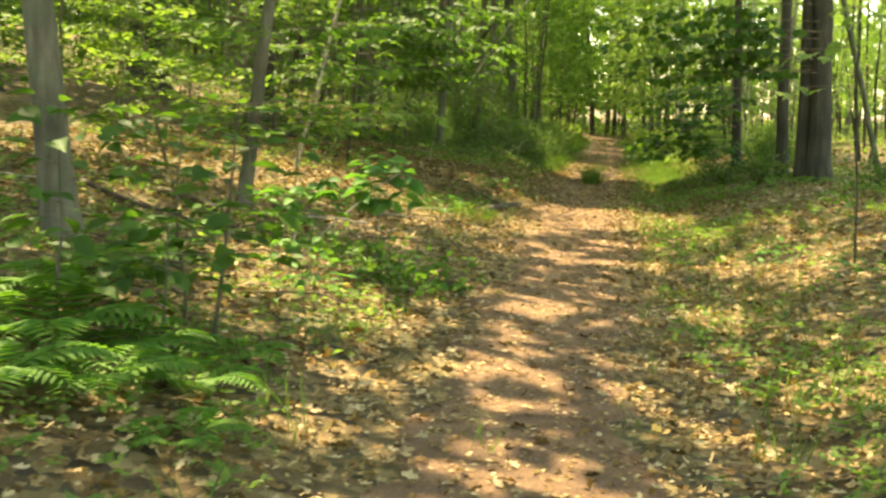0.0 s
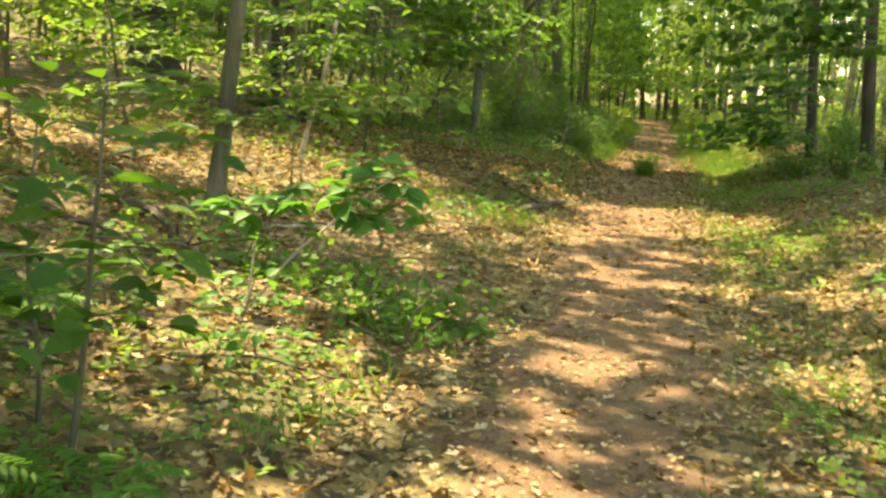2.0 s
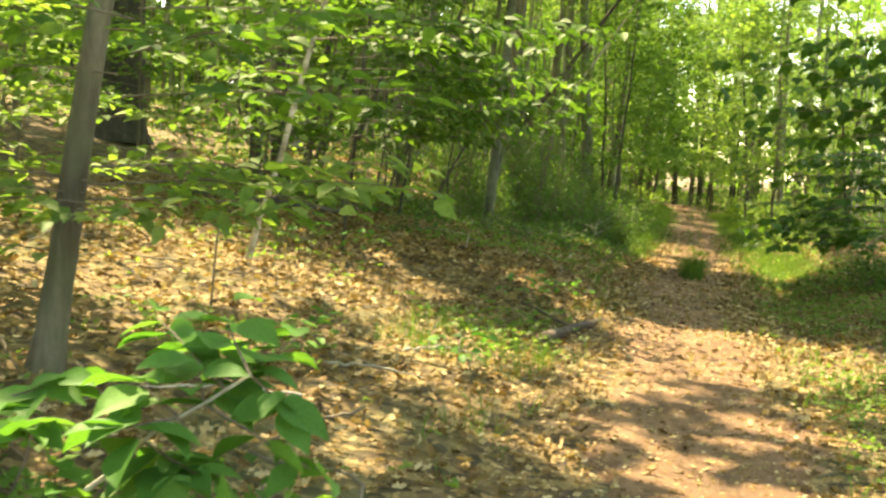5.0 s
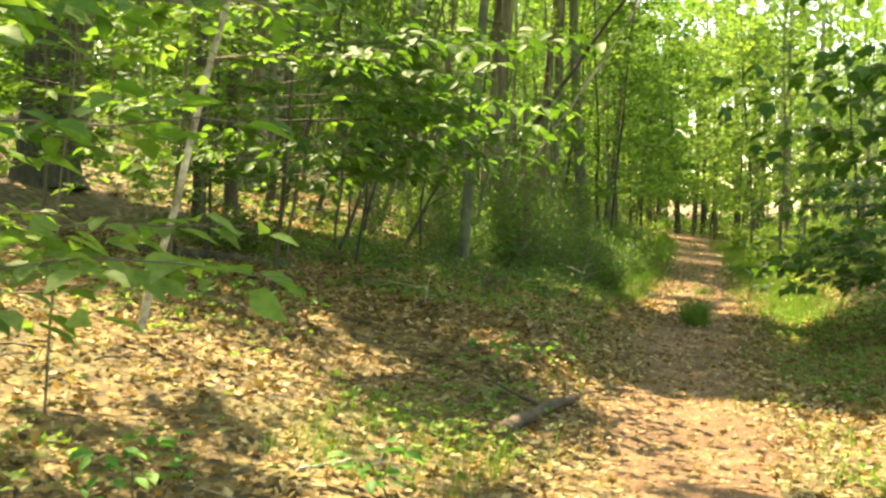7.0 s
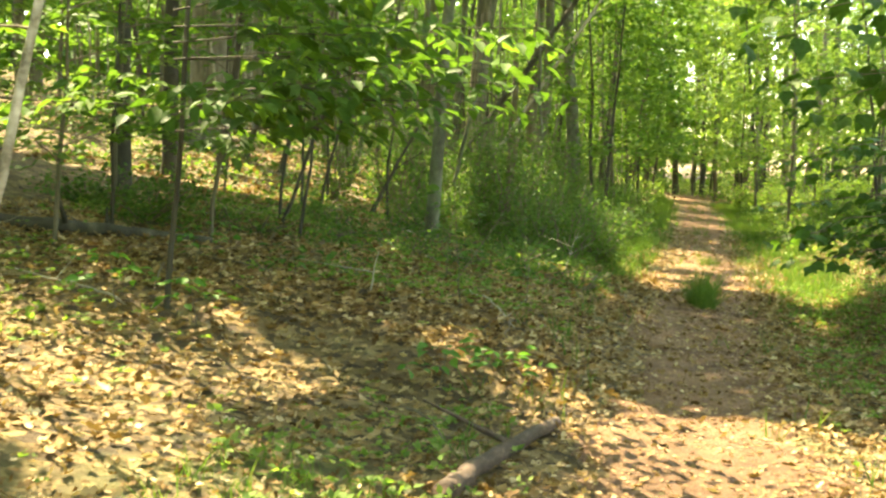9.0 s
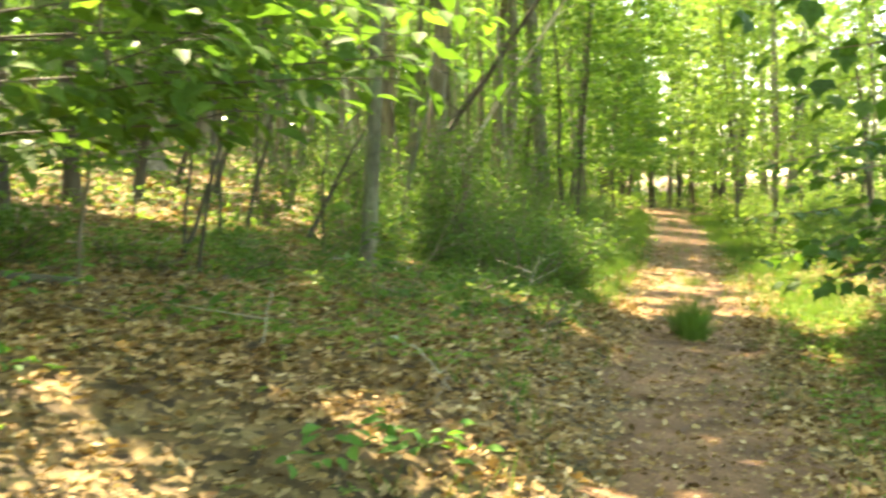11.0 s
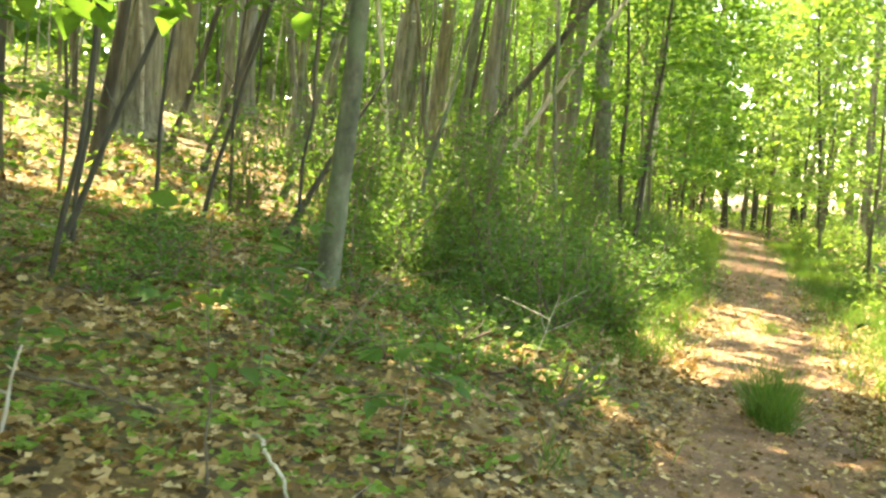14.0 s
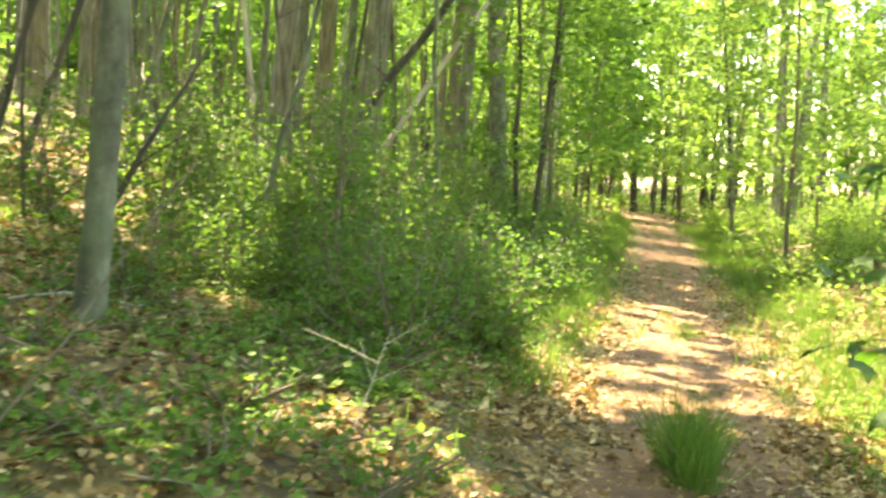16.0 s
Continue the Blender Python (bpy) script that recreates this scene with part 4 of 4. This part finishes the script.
for x, y, n, ln in ((-1.65, 5.7, 10, 0.75), (-1.1, 5.2, 8, 0.5), (-1.45, 4.9, 9, 0.62), (-0.92, 6.25, 6, 0.42), (-1.95, 6.4, 9, 0.7), (-2.1, 7.4, 8, 0.55), (-0.85, 5.6, 6, 0.42), (-1.3, 5.9, 7, 0.5), (-0.62, 4.9, 5, 0.36)):
    fern(x, y, n, ln)


# ---- dead wood ----
def fallen(name, pts, r0, r1, mat, label, stubs=0, sides=10):
    pts = np.array(pts, float)
    n = 14
    t = np.linspace(0, 1, len(pts))
    q = np.linspace(0, 1, n)
    line = np.stack([np.interp(q, t, pts[:, 0]), np.interp(q, t, pts[:, 1])], 1)
    rr = np.linspace(r0, r1, n)
    zz = land(line[:, 0], line[:, 1]) + 0.015 + rr * 0.85 + np.interp(q, t, pts[:, 2])
    line = np.concatenate([line, zz[:, None]], 1) + rng.normal(0, 0.006, (n, 3))
    th = thing(name, tuple(line[0]), label, "log" if r0 > 0.04 else "branch")
    cap = np.concatenate([line[:1], line])
    part("wood", *tube(cap, np.concatenate([[0.002], rr]), sides, 0.06), mat, th)
    for k in range(stubs):
        i = int(rng.integers(3, n - 1))
        e = line[i] + np.array([rng.normal(0, 0.15), rng.normal(0, 0.15), rng.uniform(0.03, 0.2)]) * (1 + 4 * r0)
        part("stub", *tube(stem_line(line[i], e, 0.05, 4), np.linspace(rr[i] * 0.5, rr[i] * 0.15, 4), 5), mat, th)


fallen("fallen_log", [(-1.12, 15.12, 0), (-1.10, 15.8, -0.005), (-0.93, 16.85, 0)], 0.052, 0.034, M_DEADWOOD, "short dark reddish-brown fallen log at the path's edge", 1, 12)
fallen("fallen_tree", [(-5.8, 18.35, -0.03), (-5.1, 18.6, -0.02), (-4.3, 19.4, -0.02)], 0.07, 0.045, M_BARK_DARK, "dark fallen trunk lying across the slope", 2)
fallen("fallen_branch", [(-3.3, 10.4, 0.02), (-2.6, 9.9, 0.06), (-1.95, 9.4, 0)], 0.035, 0.018, M_DEADWOOD, "crooked dead branch on the leaves", 4, 7)
fallen("fallen_branch", [(-3.6, 9.6, 0.05), (-2.6, 9.3, 0.04), (-2.0, 9.1, 0)], 0.022, 0.01, M_DEADWOOD, "thin dead branch on the leaves", 3, 6)
fallen("fallen_branch", [(-0.75, 9.9, 0.02), (-0.95, 10.4, 0.16), (-1.5, 10.6, 0.1)], 0.010, 0.006, M_TWIG, "bent thin twig beside the path", 0, 5)
for k in range(95):
    x, y = rng.uniform(-7, -1.2), rng.uniform(6, 32)
    if k >= 60:
        x, y = rng.normal(-6.6, 1.2), rng.normal(28.5, 1.6)
    a, L = rng.uniform(0, 6.28), rng.uniform(0.3, 1.1)
    fallen("twig", [(x, y, 0.01), (x + math.cos(a) * L * 0.5, y + math.sin(a) * L * 0.5, 0.05), (x + math.cos(a) * L, y + math.sin(a) * L, 0.02)], 0.009, 0.004,
           M_DEADPALE if k % 3 == 0 or k >= 60 else M_TWIG, "dead twig lying on the leaf litter", 1, 5)

# ---- leaf litter, seedlings and grass ----
def scatter(n, x0, x1, y0, y1, dense):
    x, y = rng.uniform(x0, x1, n), rng.uniform(y0, y1, n)
    k = rng.random(n) < dense(x - path_centre(y), x, y)
    return x[k], y[k]


def litter_density(u, x, y):
    on = np.clip((np.abs(u) - 0.25) / 0.5, 0.22, 1)
    return on * (0.55 + 0.45 * value_noise(x * 1.3, y * 1.3 + 40))


for n, x0, x1, y0, y1, size in ((52000, -6, 4, 2.5, 18.5, 0.062), (46000, -6.5, 2.0, 17.5, 25.5, 0.056), (26000, -9, 4.5, 23, 36, 0.075), (9000, -16, 10, 27, 60, 0.12)):
    x, y = scatter(n, x0, x1, y0, y1, litter_density)
    p = np.stack([x, y, land(x, y) + 0.012 + 0.02 * rng.random(len(x))], 1)
    D = np.stack([rng.normal(0, 1, len(x)), rng.normal(0, 1, len(x)), rng.normal(0, 0.25, len(x))], 1)
    N = up_normals(len(x), 0.62)
    ob = part("leaf_litter", *leaves(p, D, N, size * rng.uniform(0.55, 1.35, len(x)), OAK if y0 < 10 else CURLED if x0 > -10 else DIAMOND), M_LITTER, smooth=False)
    tagged(ob, "layer of curled brown dead oak and beech leaves", "leaf litter", kind="stuff")


def herb_density(u, x, y):
    patch = value_noise(x * 0.8 + 3, y * 0.8 + 21) * np.interp(y, [0, 15, 18, 30], [1, 1, 1.0, 1.0])
    side = np.where(u < 0, np.clip((-u - 0.75) / 0.5, 0, 1), np.clip((u - 0.75) / 0.4, 0, 1) * 1.6)
    return side * np.clip((patch - 0.32) * 2.2, 0.05, 1)


x, y = scatter(24000, -6, 4.2, 3, 26, herb_density)
k = len(x)
P, D = np.repeat(np.stack([x, y, land(x, y)], 1), 5, 0), rng.normal(0, 1, (k * 5, 3))
P = P + rng.normal(0, 0.02, P.shape) * [1, 1, 0] + np.repeat(rng.uniform(0.03, 0.11, k), 5)[:, None] * [0, 0, 1]
D[:, 2] = np.abs(D[:, 2]) * 0.35
tagged(part("seedlings", *leaves(P, D, up_normals(len(P), 0.35), np.repeat(rng.uniform(0.025, 0.06, k), 5), DIAMOND), M_LEAF_BRIGHT, smooth=False),
       "scattered small green seedlings and ground cover", "ground cover", kind="stuff")


def blades(x, y, per, ln, spread, lean=0.38, thin=1.0):
    k = len(x)
    P = np.repeat(np.stack([x, y, land(x, y) - 0.005], 1), per, 0)
    P = P + rng.normal(0, spread, P.shape) * [1, 1, 0]
    D = np.concatenate([rng.normal(0, lean, (k * per, 2)), np.ones((k * per, 1))], 1)
    N = np.concatenate([rng.normal(0, 1, (k * per, 2)), np.zeros((k * per, 1))], 1)
    return leaves(P, D, N, ln * rng.uniform(0.5, 1.3, k * per), (BLADE[0] * [thin, 1, 1], BLADE[1]))


def verge_density(u, x, y):
    left = np.exp(-((u + 1.02) / 0.26) ** 2) * np.interp(y, [0, 20, 24, 27, 60], [0.06, 0.06, 0.22, 0.9, 1])
    right = np.exp(-((u - 1.4) / 0.55) ** 2) * np.interp(y, [0, 22.5, 25.5, 60], [0.08, 0.08, 0.9, 1])
    mid = np.exp(-(u / 0.2) ** 2) * np.interp(y, [0, 26, 28, 60], [0, 0, 0.07, 0.07])
    return np.maximum(np.maximum(left, right), mid)


x, y = scatter(42000, -6, 3, 3, 52, verge_density)
tagged(part("verge_grass", *blades(x, y, 8, 0.19, 0.05), M_GRASS, smooth=False), "green grass along both edges of the path", "grass", kind="stuff")
x, y = scatter(1300, 0.9, 4.2, 4, 19, lambda u, x, y: 0.8 * np.clip((value_noise(x * 0.9, y * 0.9) - 0.4) * 3, 0, 1))
x, y = np.concatenate([x, rng.uniform(-2.0, -0.95, 150)]), np.concatenate([y, rng.uniform(13.5, 15.0, 150)])
tagged(part("bank_grass", *blades(x, y, 6, 0.13, 0.04), M_GRASS, smooth=False), "sparse short grass among dead leaves", "grass", kind="stuff")
for cx, cy, rx, ry, n, ln in ((-0.34, 23.45, 0.17, 0.40, 130, 0.37), (-0.55, 28.5, 0.22, 0.7, 110, 0.12)):
    th = thing("grass_clump", (cx, cy, float(land(cx, cy))), "tuft of grass growing in the middle of the path", "grass clump", "grass clumps")
    for k in range(7):
        m = n // 7
        a, q = rng.uniform(0, 6.28), math.sqrt(rng.random()) * 0.75
        a2, q2 = rng.uniform(0, 6.28, m), np.sqrt(rng.random(m)) * 0.42
        tagged(part("tuft", *blades(cx + rx * (q * math.cos(a) + q2 * np.cos(a2)), cy + ry * (q * math.sin(a) + q2 * np.sin(a2)), 8, ln * rng.uniform(0.8, 1.15), 0.04, 0.40, 0.42), M_GRASS, th, smooth=False), kind="stuff")

# crumbs of leaves and bark on the trodden earth
x, y = scatter(76000, -2.6, 1.9, 2.5, 34, lambda u, x, y: np.where(np.abs(u) < 0.95, 0.35 + 0.65 * value_noise(x * 2.2, y * 2.2), 0.1))
p = np.stack([x, y, land(x, y) + 0.026], 1)
tagged(part("path_debris", *leaves(p, rng.normal(0, 1, (len(x), 3)) * [1, 1, 0.15], up_normals(len(x), 0.3), rng.uniform(0.012, 0.05, len(x)), DIAMOND), M_LITTER, smooth=False),
       "crumbled leaves and bark on the trodden earth", "debris", kind="stuff")

# green undergrowth further off
n = 44000
y = rng.uniform(24, 80, n)
u = rng.uniform(-26, 16, n)
k = (u < -1.0) & ((y > 40) | ((value_noise(u * 0.5, y * 0.5) > 0.42) & (u < -4.5))) | (u > 1.1) & (y > 26) | (y > 60)
y, u = y[k], u[k]
x = u + path_centre(y)
p = np.stack([x, y, land(x, y) + 0.04 + 0.45 * rng.random(len(x)) ** 2], 1)
tagged(part("undergrowth", *leaves(p, rng.normal(0, 1, (len(x), 3)) * [1, 1, 0.4], up_normals(len(x), 0.4), np.interp(y, [24, 40, 80], [0.08, 0.14, 0.26]) * rng.uniform(0.6, 1.2, len(x)), DIAMOND), M_LEAF_BRIGHT, smooth=False),
       "green undergrowth covering the forest floor further off", "undergrowth", kind="stuff")

x, y = rng.uniform(-17, -5, 9000), rng.uniform(23, 37, 9000)
k = value_noise(x * 0.6 + 7, y * 0.6) > 0.35
x, y = x[k], y[k]
p = np.stack([x, y, land(x, y) + 0.03 + 0.22 * rng.random(len(x)) ** 2], 1)
tagged(part("hill_undergrowth", *leaves(p, rng.normal(0, 1, (len(x), 3)) * [1, 1, 0.5], up_normals(len(x), 0.5), rng.uniform(0.05, 0.12, len(x)), DIAMOND), M_GRASS, smooth=False),
       "sparse yellow-green growth on the sunlit slope", "undergrowth", kind="stuff")

# ---- the wood in the distance ----
n = 56000
a = np.concatenate([rng.uniform(0, 2 * np.pi, n // 2), rng.uniform(1.7, 3.3, n - n // 2)])
d = rng.uniform(58, 105, n)
p = np.stack([np.cos(a) * d, 25 + np.sin(a) * d, rng.random(n) ** 1.15 * 19], 1)
p[:, 2] += land(p[:, 0], p[:, 1])
tagged(part("distant_woods", *leaves(p, rng.normal(0, 1, (n, 3)), up_normals(n, 0.5), rng.uniform(0.9, 2.0, n), DIAMOND), M_LEAF, smooth=False),
       "hazy green foliage of the wood in the distance", "woods", kind="stuff")
